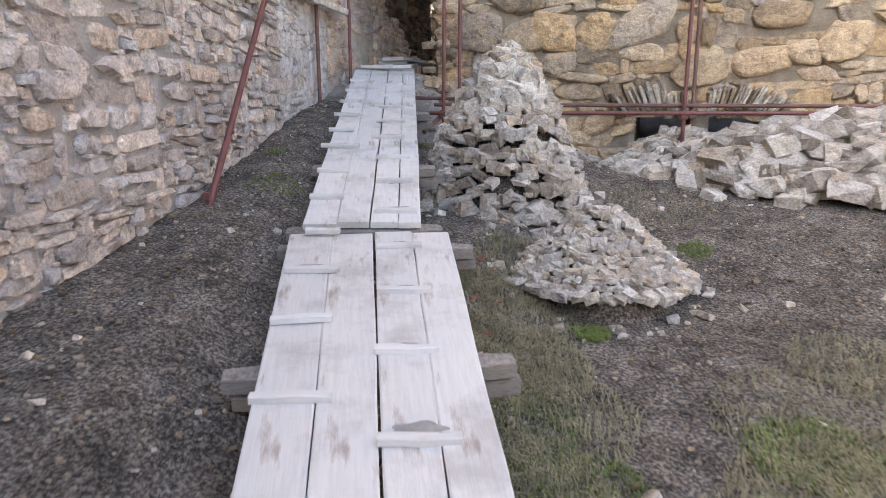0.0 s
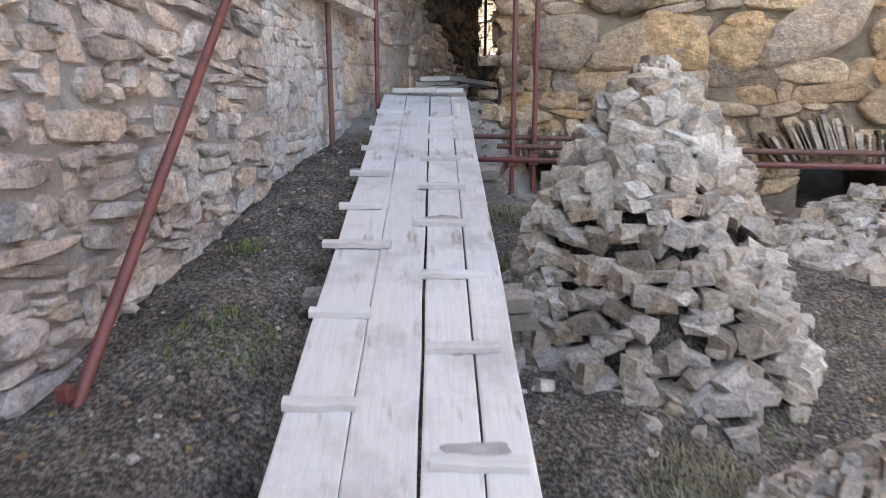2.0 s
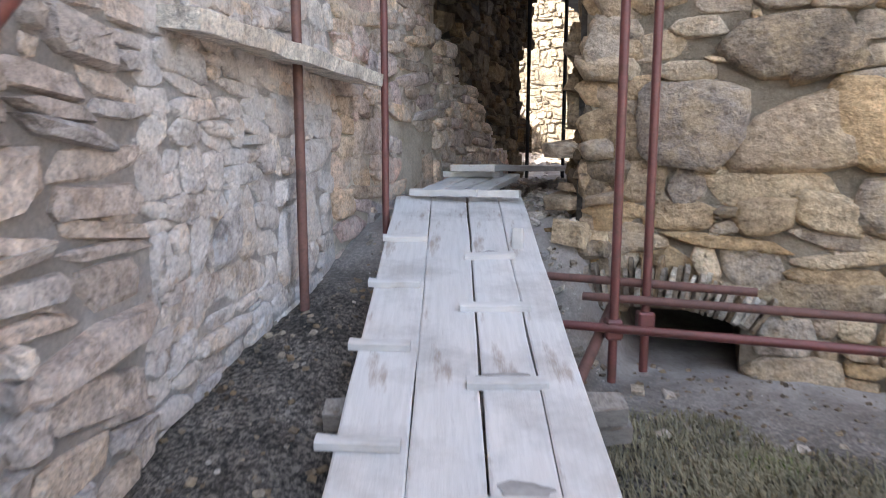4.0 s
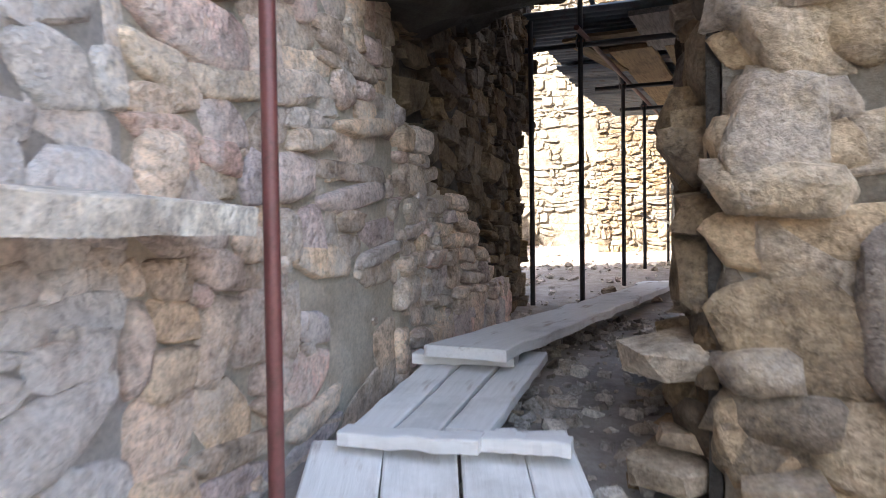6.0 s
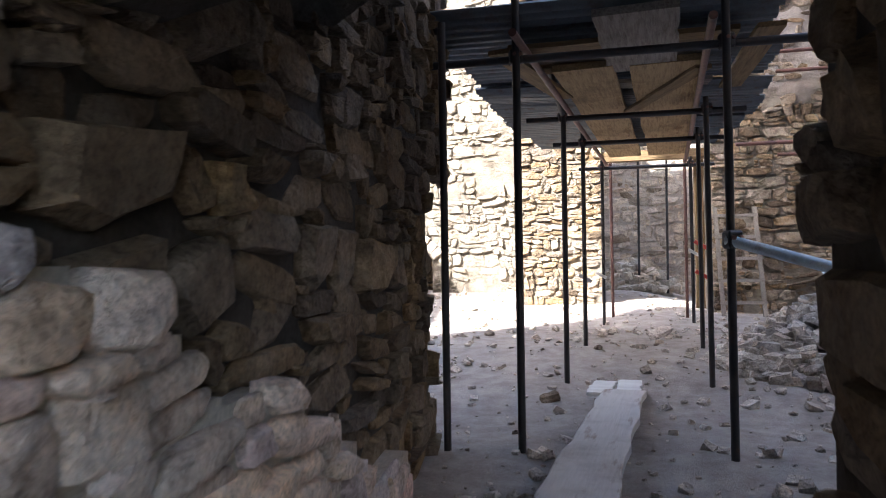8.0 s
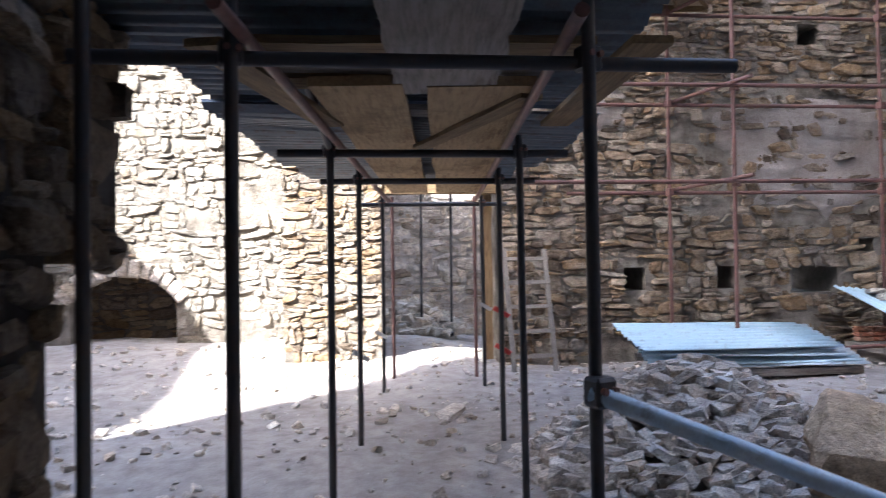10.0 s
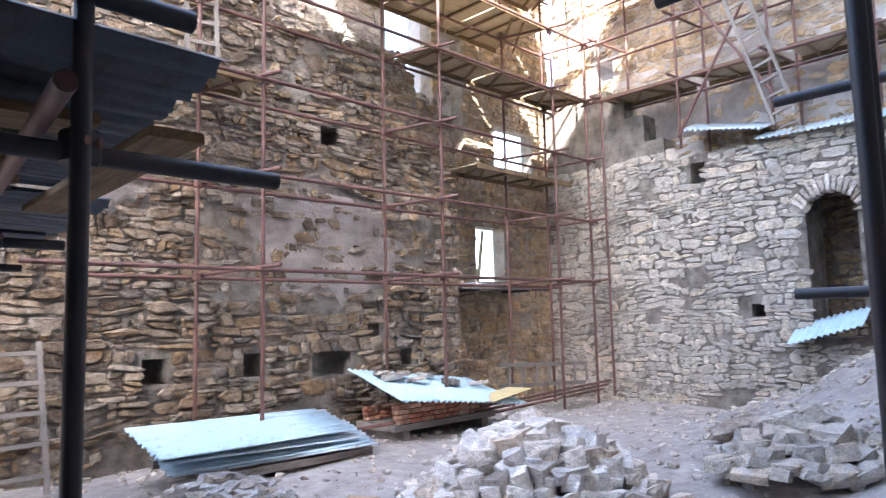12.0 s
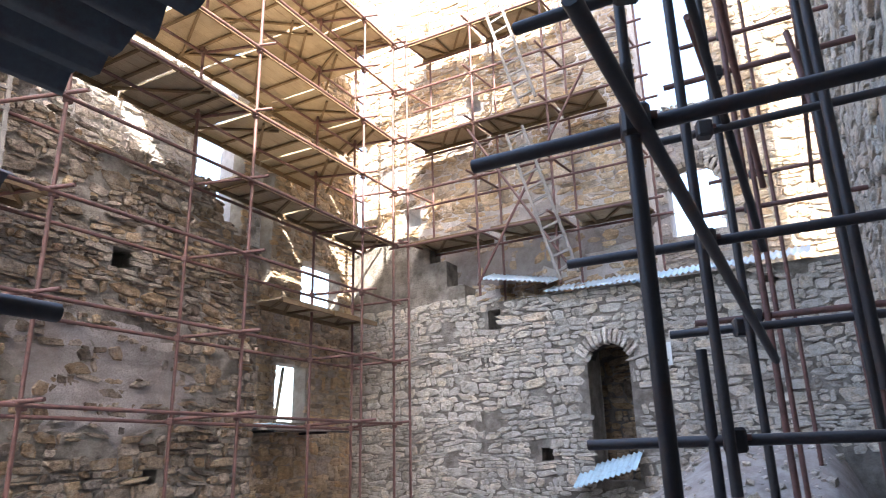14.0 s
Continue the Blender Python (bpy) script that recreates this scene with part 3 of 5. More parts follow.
wall("wall_east_upper", (10.55, 22.7), (10.55, 15.4), 7.0, 21.0, 0.9, "warm", "mortar_pale", 0.17, near=(0, 7.3, 8.5, 12), seed=24, proud=0.03, bare=0.3, plaster=((4.5, 8.6, 3.0, 1.2),), top=ragged(19.5, 0.8, 5.0), label="upper ruined wall behind the scaffold",
     openings=((1.2, 1.7, 9.6, 10.1), (3.1, 3.5, 12.2, 12.8)))
wall("wall_east_far", (13.2, 17.5), (13.2, 13.0), 5.0, 12.4, 0.8, "pale", "mortar_pale", 0.18, seed=27, label="pale wall with an arched window", openings=((2.05, 3.3, 9.0, 10.9),))
wall("wall_east_tower", (12.2, 13.9), (12.2, 10.8), 5.0, 19.0, 0.8, "warm", "mortar_warm", 0.17, seed=28, label="tall warm rubble tower wall")
# unseen wall whose height bounds the sun patch on the court floor
wall("wall_court_west", (-12.4, 12.3), (-12.4, 24.0), 1.0, 9.6, 0.6, "pale", "mortar_pale", 0.3, seed=25, label="unseen rubble wall added to close the court and shade its floor")
wall("wall_yard_south", (9.0, -6.0), (-3.5, -6.0), -1.5, 3.0, 0.6, "grey", "mortar_pale", 0.3, seed=29, label="rubble wall closing the yard")
wall("wall_yard_east", (9.0, FRONT), (9.0, -6.0), -1.5, 4.0, 0.6, "grey", "mortar_pale", 0.3, seed=30, label="rubble wall closing the yard")

# vault of the passage, with a ragged inner edge
bm = bmesh.new()
r = rng_of(5)
ys = steps(9.7, 11.8, 0.3)
rows = []
for j, y in enumerate(ys):
    row = []
    for i, x in enumerate(steps(-4.7, -3.0, 0.19)):
        # the low front is unseen, added to darken the passage
        z = 3.56 + 0.36 * smooth(10.7, 11.5, y) + 0.14 * math.sin(math.pi * (x + 4.6) / 1.98) + r.uniform(-0.07, 0.07)
        yy = y + (r.uniform(-0.12, 0.1) if j in (0, len(ys) - 1) else 0) + (0.2 * (x + 4.6) / 2 - 0.1 if j == len(ys) - 1 else 0)
        row.append(bm.verts.new((x, yy, z)))
    rows.append(row)
for a, b in zip(rows, rows[1:]):
    for i in range(len(a) - 1):
        bm.faces.new((a[i], b[i], b[i + 1], a[i + 1]))
ext = bmesh.ops.extrude_face_region(bm, geom=list(bm.faces))
# unseen mass above, carried up to 20 m to keep the sun out
for v in ext["geom"]:
    if isinstance(v, bmesh.types.BMVert):
        v.co.z = 20.0 if v.co.y < 11.5 else 5.0
bmesh.ops.recalc_face_normals(bm, faces=bm.faces)
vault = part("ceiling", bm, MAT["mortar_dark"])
tagged(vault, "rough stone vault of the gate passage, darkened for its shade", "ceiling", kind="structure")

# ---- small shared meshes ----
def hull_rock(seed, flat=0.6, points=13):
    r = rng_of(seed)
    bm = bmesh.new()
    # a broken block: eight pushed-about corners and a few chipped points
    for cx in (-1, 1):
        for cy in (-1, 1):
            for cz in (-1, 1):
                bm.verts.new((cx * r.uniform(0.28, 0.56), cy * r.uniform(0.24, 0.5), cz * flat * r.uniform(0.3, 0.57)))
    for _ in range(points - 8):
        v = Vector((r.gauss(0, 1), r.gauss(0, 1), r.gauss(0, 1))).normalized()
        bm.verts.new((v.x * 0.56, v.y * 0.5, v.z * 0.56 * flat))
    res = bmesh.ops.convex_hull(bm, input=list(bm.verts))
    loose = [v for v in bm.verts if not v.link_faces]
    bmesh.ops.delete(bm, geom=loose, context="VERTS")
    bmesh.ops.recalc_face_normals(bm, faces=bm.faces)
    return bm


ROCKS = [hull_rock(300 + i, 0.48 + 0.06 * (i % 7), 9 + i % 4) for i in range(20)]
ROCK_ARRAYS = [as_arrays(b) for b in ROCKS]
ROCK_MESHES = {}


def rock_mesh(k, key):
    if (k, key) not in ROCK_MESHES:
        ROCK_MESHES[k, key] = mesh_of("stone", ROCKS[k].copy(), MAT[key])
    return ROCK_MESHES[k, key]


def unit_tube(sides=10):
    bm = bmesh.new()
    bmesh.ops.create_cone(bm, cap_ends=True, segments=sides, radius1=1, radius2=1, depth=1)
    return bm


def unit_box(bevel=0.0):
    bm = bmesh.new()
    bmesh.ops.create_cube(bm, size=1)
    if bevel:
        bmesh.ops.bevel(bm, geom=list(bm.edges), offset=bevel, segments=1, affect="EDGES")
    return bm


UNIT = {}


def unit_mesh(kind, key):
    if (kind, key) not in UNIT:
        bm = unit_tube() if kind == "tube" else unit_box(0.12 if kind == "block" else 0.0)
        me = mesh_of(kind, bm, MAT[key])
        if kind == "tube":
            me.polygons.foreach_set("use_smooth", [len(p.vertices) == 4 for p in me.polygons])
        UNIT[kind, key] = me
    return UNIT[kind, key]


def axis_pose(p, q):
    p, q = Vector(p), Vector(q)
    return Matrix.Translation((p + q) / 2) @ (q - p).to_track_quat("Z", "Y").to_matrix().to_4x4()


def tube(name, p, q, parent, key, radius=0.0242):
    ob = new(name, unit_mesh("tube", key))
    ob.parent = parent
    ob.matrix_basis = axis_pose(p, q) @ Matrix.Diagonal((radius, radius, (Vector(q) - Vector(p)).length, 1))
    return ob


def block(name, m, size, parent, key, kind="block", label=""):
    ob = new(name, unit_mesh(kind, key))
    ob.parent = parent
    ob.matrix_basis = m @ Matrix.Diagonal((*size, 1))
    if label:
        ob["label"] = label
    return ob


def coupler(p, parent, key="tube_dark", size=0.085, bolts=False):
    ob = block("coupler", pose(*p, 0, 0, 20), (size, size, size * 1.2), parent, key)
    for k in ((-0.25, 0.25) if bolts else ()):
        bolt = new("bolt", unit_mesh("tube", "tube_rust"))
        bolt.parent = ob
        bolt.matrix_basis = pose(k, -0.55, 0.1, 90) @ Matrix.Diagonal((0.13, 0.13, 0.35, 1))
    return ob


# ---- planks with worn edges ----
def plank_bm(length, width, thick, seed, wear=0.012, n=10, width_end=None):
    """A board along y from 0 to length, its top at z = 0."""
    start, end = width, width if width_end is None else width_end
    r = rng_of(seed)
    bm = bmesh.new()
    cols = []
    for i in range(n + 1):
        y = length * i / n
        width = start + (end - start) * i / n
        a, b = r.uniform(-wear, wear), r.uniform(-wear, wear)
        sag = r.uniform(-0.004, 0.004)
        if i in (0, n):
            y += r.uniform(-0.015, 0.015)
        cols.append([bm.verts.new(c) for c in ((a, y, sag - 0.004), (a + 0.008, y, sag), (width + b - 0.008, y, sag), (width + b, y, sag - 0.004), (width + b, y, sag - thick), (a, y, sag - thick))])
    for p, q in zip(cols, cols[1:]):
        for k in range(6):
            bm.faces.new((p[k], p[(k + 1) % 6], q[(k + 1) % 6], q[k]))
    bm.faces.new(cols[0])
    bm.faces.new(cols[-1])
    bmesh.ops.recalc_face_normals(bm, faces=bm.faces)
    return bm


# ---- ramp of boards; local y runs up the ramp, x across it ----
def ramp_frame(p, q, z0, z1):
    d = Vector((q[0] - p[0], q[1] - p[1], z1 - z0))
    yaw = math.degrees(math.atan2(-d.x, d.y))
    return pose(p[0], p[1], z0, math.degrees(math.atan2(d.z, math.hypot(d.x, d.y))), 0, yaw), d.length


def smear_bm(length, width, seed):
    """A thin ragged crust of mud, thickest in its middle."""
    r = rng_of(seed)
    bm = bmesh.new()
    mid = bm.verts.new((0, 0, 0.004))
    rim = []
    for i in range(26):
        a = 2 * math.pi * i / 26
        k = 0.9 + 0.45 * noise.noise(Vector((math.cos(a) * 1.6, math.sin(a) * 1.6, seed))) + r.uniform(-0.06, 0.06)
        rim.append(bm.verts.new((math.cos(a) * length / 2 * min(k, 1.05), math.sin(a) * width * k, -0.003)))
    for a, b in zip(rim, rim[1:] + rim[:1]):
        bm.faces.new((a, b, mid))
    return bm


MAT["mud"] = plain("damp_mud", (0.4, 0.37, 0.345), 0.85, wear=0.5)


def boardwalk(name, m, length, widths, fan, cleats_left, cleats_right, seed, label, extra=(), middle=(0.0, 0.0)):
    """fan: the width at the foot as a share of the width at the head; middle: how far the boards lie off the axis at foot and head."""
    top = empty(name, m)
    tagged(top, label, "ramp")
    total = sum(widths)
    x = -total / 2
    for i, w in enumerate(widths):
        gap = 0.004 if i != 2 else 0.012
        ob = part("plank", plank_bm(length - r0.uniform(0, 0.03), w * fan - gap, 0.045, seed + i, 0.004, 14, w - gap), MAT["plank"], top)
        turn = math.degrees(math.atan2(x * (1 - fan) + middle[1] - middle[0], length))
        ob.matrix_basis = pose(x * fan + gap + middle[0], r0.uniform(-0.02, 0.02), 0.002 * i, 0, 0, -turn)
        x += w
    for side, spots in ((0, cleats_left), (1, cleats_right)):
        for s in spots:
            s, x0, x1 = s
            ln = x1 - x0
            ob = part("cleat", plank_bm(ln, 0.05, 0.032, seed + int(s * 100) + side, 0.004, 4), MAT["plank"], top, "nailed foot batten")
            ob.matrix_basis = pose(x0, s, 0.036, 0, 0, -90 + r0.uniform(-2.5, 2.5))
            if side == 1 or r0.random() < 0.3:
                part("mud_smear", smear_bm(ln * r0.uniform(0.5, 0.95), r0.uniform(0.025, 0.06), seed + int(s * 90)), MAT["mud"], top, "grey damp mud on the boards").matrix_basis = pose((x0 + x1) / 2, s + r0.uniform(-0.02, 0.06), 0.009, 0, 0, r0.uniform(-4, 4))
    for s in extra:
        for k, (dx, dz) in enumerate(((0, -0.1), (0.03, -0.2))):
            block("support_block", pose(dx, s + 0.02 * k, dz, 0, 0, r0.uniform(-4, 4)), (total + 0.22, 0.13, 0.09), top, "old_wood", label="grey timber support")
    return top


r0 = rng_of(77)
JOINT = (-1.95, 4.28)
m_up, len_up = ramp_frame(JOINT, (-3.95, 9.66), 0.55, 1.88)
CLEATS = dict(
    up_left=((-0.14, -0.39, -0.15), (0.51, -0.42, -0.18), (1.15, -0.455, -0.185), (1.87, -0.52, -0.145), (2.44, -0.485, -0.24), (3.08, -0.505, -0.255), (3.71, -0.5, -0.256), (4.32, -0.49, -0.25), (4.96, -0.47, -0.23)),
    up_right=((0.22, 0.07, 0.37), (0.86, 0.035, 0.345), (1.51, 0.005, 0.315), (2.17, -0.03, 0.275), (2.8, -0.033, 0.27), (3.43, -0.025, 0.257), (4.06, -0.04, 0.246), (4.68, -0.035, 0.25)),
    low_left=((5.23, -0.525, -0.222), (4.54, -0.506, -0.187), (3.84, -0.462, -0.162), (3.1, -0.44, -0.14), (2.3, -0.42, -0.12)),
    low_right=((5.63, -0.004, 0.297), (4.89, 0.01, 0.306), (4.21, 0.024, 0.307), (3.53, 0.037, 0.314), (2.85, 0.045, 0.32), (2.1, 0.05, 0.32)))
boardwalk("boardwalk", m_up, len_up, (0.245, 0.24, 0.215, 0.17), 0.95, CLEATS["up_left"], CLEATS["up_right"], 500,
          "long ramp of pale dusty planks with nailed foot battens", extra=(0.05, 1.45, 3.4), middle=(-0.015, -0.05))
m_lo, len_lo = ramp_frame((0.42, -1.2), (-1.84, 4.23), -0.26, 0.5)
boardwalk("boardwalk", m_lo, len_lo, (0.285, 0.28, 0.26, 0.25), 0.61, CLEATS["low_left"], CLEATS["low_right"], 540,
          "lower ramp of wide pale dusty planks with battens", extra=(len_lo - 0.12, len_lo - 1.75, 1.0), middle=(0.09, -0.046))

# steps of board at the head of the ramp, and the single plank through the passage
landing = empty("step_boards", pose(0, 0, 0))
tagged(landing, "short pale boards laid as steps at the ramp head", "step")
for i in range(3):
    ob = part("plank", plank_bm(0.95, 0.155, 0.04, 600 + i, 0.004), MAT["plank"], landing)
    ob.matrix_basis = pose(-4.3 + 0.163 * i, 9.55 + 0.04 * i, 1.9, 6.5, 0, 1 - 0.8 * i)
for i, (x, y, z, ln, wd) in enumerate(((-4.28, 9.5, 1.925, 0.47, 0.1), (-3.83, 9.58, 1.92, 0.3, 0.09), (-4.36, 10.4, 2.03, 0.46, 0.13))):
    ob = part("cross_board", plank_bm(ln, wd, 0.045, 620 + i, 0.004), MAT["plank"], landing)
    ob.matrix_basis = pose(x, y, z, 0, 0, -86)
walkplank = part("walk_plank", plank_bm(4.95, 0.37, 0.05, 640, 0.016, 22, 0.31), MAT["plank"])
walkplank.matrix_world = pose(-4.26, 10.2, 2.085, -0.8, 0, -7.6)
tagged(walkplank, "one wide worn plank bridging the gate passage", "plank")

# ---- heaps of stone ----
def heap(name, cx, cy, base, rx, ry, height, size, key, seed, label, count=290, turn=0.0, power=1.0, spread=0.25, flat=1.0):
    """A heap of laid stones: a soil core, with each stone a piece of its own on its skin."""
    r = rng_of(seed)
    top = empty(name, pose(cx, cy, base, 0, 0, turn))
    tagged(top, label, "stone heap", "heaps of stone")
    prof = lambda q: height * (1 - q ** power)
    bm = bmesh.new()
    rings, seg = 7, 18
    grid = []
    for i in range(rings + 1):
        q = i / rings
        grid.append([bm.verts.new((rx * 0.93 * q * math.cos(a), ry * 0.93 * q * math.sin(a), prof(q) * 0.93 - 0.09 * size / 0.13 - 0.15 * (q > 0.98))) for a in [2 * math.pi * k / seg for k in range(seg)]])
    for a, b in zip(grid, grid[1:]):
        for k in range(seg):
            bm.faces.new((a[k], b[k], b[(k + 1) % seg], a[(k + 1) % seg]))
    bmesh.ops.remove_doubles(bm, verts=bm.verts, dist=0.001)
    part("core", bm, MAT["soil"], top, "dark earth and stone core")
    rest = []
    done = 0
    level = 0.0
    # stones laid ring upon ring up the slope
    slope = math.hypot(max(rx, ry), height)
    q = 1.03
    while q > 0.05:
        mean = size * r.uniform(0.85, 1.1)
        circ = 2 * math.pi * (rx + ry) / 2 * q
        n = max(3, int(circ / (mean * 0.86)))
        off = r.uniform(0, 6)
        for k in range(n):
            a = off + 2 * math.pi * (k + r.uniform(-0.3, 0.3)) / n
            qq = max(0.0, q + r.uniform(-0.03, 0.03))
            sx = mean * r.uniform(0.8, 1.45)
            sy = mean * r.uniform(0.7, 1.15)
            sz = mean * r.uniform(0.7, 1.1) * flat
            z = prof(min(qq, 1.0)) + r.uniform(-0.02, 0.03) * size / 0.15
            lean = math.degrees(math.atan2(height * power, max(rx, ry)))
            m = pose(rx * qq * math.cos(a), ry * qq * math.sin(a), max(z, 0.02), 0, 0, math.degrees(a) + 90) @ pose(0, 0, 0, r.uniform(-17, 17) + lean * 0.12, r.choice((-30, -14, -6, 0, 6, 12, 28)) + r.uniform(-6, 6), r.uniform(-50, 50)) @ Matrix.Diagonal((sx, sy, sz, 1))
            kk = r.randrange(len(ROCKS))
            if done < count:
                ob = new("stone", rock_mesh(kk, key))
                ob.parent = top
                ob.matrix_basis = m
                done += 1
            else:
                rest.append((kk, m))
        q -= mean * 0.43 / slope * (1.0 + 0.2 * r.random())
    for _ in range(int(14 * spread / 0.25)):
        a, q = r.uniform(0, 6.28), r.uniform(1.02, 1.3)
        s = size * r.uniform(0.5, 1.0)
        x, y = rx * q * math.cos(a), ry * q * math.sin(a)
        w = top.matrix_world @ Vector((x, y, 0))
        rest.append((r.randrange(len(ROCKS)), pose(x, y, ground_height(w.x, w.y) - base + s * 0.1, r.uniform(-20, 20), r.uniform(-20, 20), r.uniform(0, 360)) @ Matrix.Diagonal((s, s, s, 1))))
    ob = join_stones("rubble_rest", rest, MAT[key + "_many"], ROCK_ARRAYS)
    ob.parent = top
    tagged(ob, kind="stuff")
    return top


heap("stone_heap", -1.49, 6.56, 0.36, 0.84, 0.8, 1.52, 0.15, "heap", 21, "tall cone of grey-white building stones stacked on soil", power=1.6, flat=1.1)
heap("stone_heap", -0.42, 5.18, 0.06, 0.68, 0.64, 0.58, 0.1, "heap", 22, "low heap of small pale broken stones on soil", power=1.15, spread=0.4)
heap("stone_heap", 2.2, 7.95, 0.52, 2.6, 0.8, 0.68, 0.3, "heap", 23, "long row of large pale rubble before the wall", count=200, power=1.8, turn=-9)


heap("stone_heap", 0.25, 9.0, 0.5, 1.0, 0.5, 0.52, 0.17, "heap", 24, "bank of grey rubble under the low openings", count=120, power=1.8)


# ---- tubes in the yard ----
def single_tube(name, p, q, key, label, radius=0.0242, category="scaffold tube", group=""):
    top = empty(name, pose(*p))
    tagged(top, label, category, group)
    d = Vector(q) - Vector(p)
    tube("pole", (0, 0, 0), d, top, key, radius)
    return top


slant = single_tube("prop_tube", (-3.33, 4.44, 0.58), (-4.02, 6.95, 3.2), "tube_red", "red-painted slanting scaffold tube leaning on the wall", 0.027)
coupler((0.02, -0.05, 0.09), slant, "tube_red", 0.05)

gate_frame = empty("tube_frame", pose(-4.24, 8.05, 1.24))
tagged(gate_frame, "rusty tube frame standing against the wall", "scaffold")
tube("standard", (0, 0, -0.05), (-0.02, 0.0, 4.2), gate_frame, "tube_rust")
tube("standard", (-0.06, 1.06, 0.2), (-0.065, 1.07, 4.2), gate_frame, "tube_red")
tube("ledger", (0.0, 0.0, 0.05), (0.22, 0.55, 0.06), gate_frame, "tube_red")
coupler((0.0, 0.0, 0.05), gate_frame, "tube_rust", 0.09)
# slate ledge on the bend of the wall
ledge = part("slate_ledge", plank_bm(1.93, 0.25, 0.075, 660, 0.015, 14), MAT["pale"])
ledge.matrix_world = pose(-4.21, 7.0, 2.66, 0.3, 7, 8)
tagged(ledge, "pale weathered slab ledge set into the wall", "ledge")

front_scaffold = empty("yard_scaffold", pose(0, 8.85, 1.0))
tagged(front_scaffold, "red and rusty scaffold tubes before the front wall", "scaffold")
for x, key in ((-2.8, "tube_red"), (-2.66, "tube_red"), (0.2, "tube_red"), (0.3, "tube_rust"), (3.4, "tube_rust")):
    dy = 0.25 if x in (-2.66, 0.3) else 0.0
    tube("standard", (x, dy - 0.1, -0.05 - 0.35 * (x > 0)), (x + 0.02, dy - 0.1, 4.6), front_scaffold, key)
    coupler((x, dy - 0.1, 0.24), front_scaffold, key, 0.09)
tube("ledger", (-3.45, -0.14, 0.25), (4.5, -0.14, 0.27), front_scaffold, "tube_red")
tube("ledger", (-3.3, 0.2, 0.45), (-2.1, 0.2, 0.43), front_scaffold, "tube_rust")
tube("ledger", (-3.0, 0.12, 0.36), (4.5, 0.14, 0.33), front_scaffold, "tube_rust")
tube("transom", (-2.85, 0.3, 0.3), (-2.92, -0.55, 0.02), front_scaffold, "tube_rust", 0.03)
tube("brace", (-2.98, 0.0, 2.9), (-2.72, 0.15, 3.0), front_scaffold, "tube_red")
post = part("upright_board", plank_bm(0.62, 0.06, 0.03, 661, 0.004, 5), MAT["plank"])
post.matrix_world = pose(-3.36, 8.75, 1.12, 90, 0, 0)
tagged(post, "narrow upright board beside the ramp", "board")


# ---- relieving arches of thin slates over the low openings ----
def slate_fan(cx, width, z, seed, lean0=-34, lean1=8, tall=0.42):
    """Slates set on edge in a flat segmental arch: leaning out at one springing, upright towards the other."""
    r = rng_of(seed)
    top = empty("relieving_arch", pose(cx, FRONT - 0.02, z))
    tagged(top, "fan of thin upright slates arching over a low opening", "arch", "slate arches")
    n = int(width / 0.033)
    for i in range(n + 1):
        k = i / n
        a = lean0 + (lean1 - lean0) * k ** 0.75 + r.uniform(-3, 3)
        h = tall * r.uniform(0.75, 1.05) * (0.75 + 0.25 * math.sin(math.pi * min(1, k + 0.25)))
        zz = 0.11 * math.sin(math.pi * k) - 0.05
        block("slate", pose((k - 0.5) * width, r.uniform(-0.05, -0.01), zz, 0, a, r.uniform(-6, 6)) @ pose(0, 0, h / 2), (0.034 * r.uniform(0.5, 1.3), 0.2 + r.uniform(-0.06, 0.06), h), top, "dusk" if r.random() < 0.4 else "grey")
    return top


slate_fan(-2.6, 1.0, 1.2, 31, -30, 30, 0.3)
slate_fan(-0.12, 0.84, 1.24, 32, -40, -4, 0.38)
slate_fan(0.9, 0.8, 1.24, 33, 4, 38, 0.38)


# ---- grass and litter of the yard ----
def grass(name, spots, label, key, seed, height=0.09):
    r = rng_of(seed)
    verts, faces = [], []
    for cx, cy, rad, n in spots:
        for _ in range(int(n * 1.8)):
            a, q = r.uniform(0, 6.28), rad * math.sqrt(r.random())
            x, y = cx + q * math.cos(a), cy + q * math.sin(a)
            z = ground_height(x, y) - 0.01
            b, h = r.uniform(0, 6.28), height * r.uniform(0.4, 1.3)
            lx, ly = math.cos(b) * h * r.uniform(0.3, 1.1), math.sin(b) * h * r.uniform(0.3, 1.1)
            wx, wy = -math.sin(b) * 0.003, math.cos(b) * 0.003
            i = len(verts)
            verts += [(x - wx, y - wy, z), (x + wx, y + wy, z), (x + lx * 0.5 + wx, y + ly * 0.5 + wy, z + h * 0.7), (x + lx * 0.5 - wx, y + ly * 0.5 - wy, z + h * 0.7), (x + lx, y + ly, z + h * 0.75)]
            faces += [(i, i + 1, i + 2, i + 3), (i + 3, i + 2, i + 4)]
    me = bpy.data.meshes.new(name)
    me.from_pydata(verts, [], faces)
    me.materials.append(MAT[key])
    return tagged(new(name, me), label, "grass", kind="stuff")


MAT["dry_grass"] = plain("dry_grass", (0.3, 0.265, 0.17), 0.9, wear=0.5)
MAT["green_grass"] = plain("green_grass", (0.16, 0.21, 0.05), 0.8, wear=0.4)
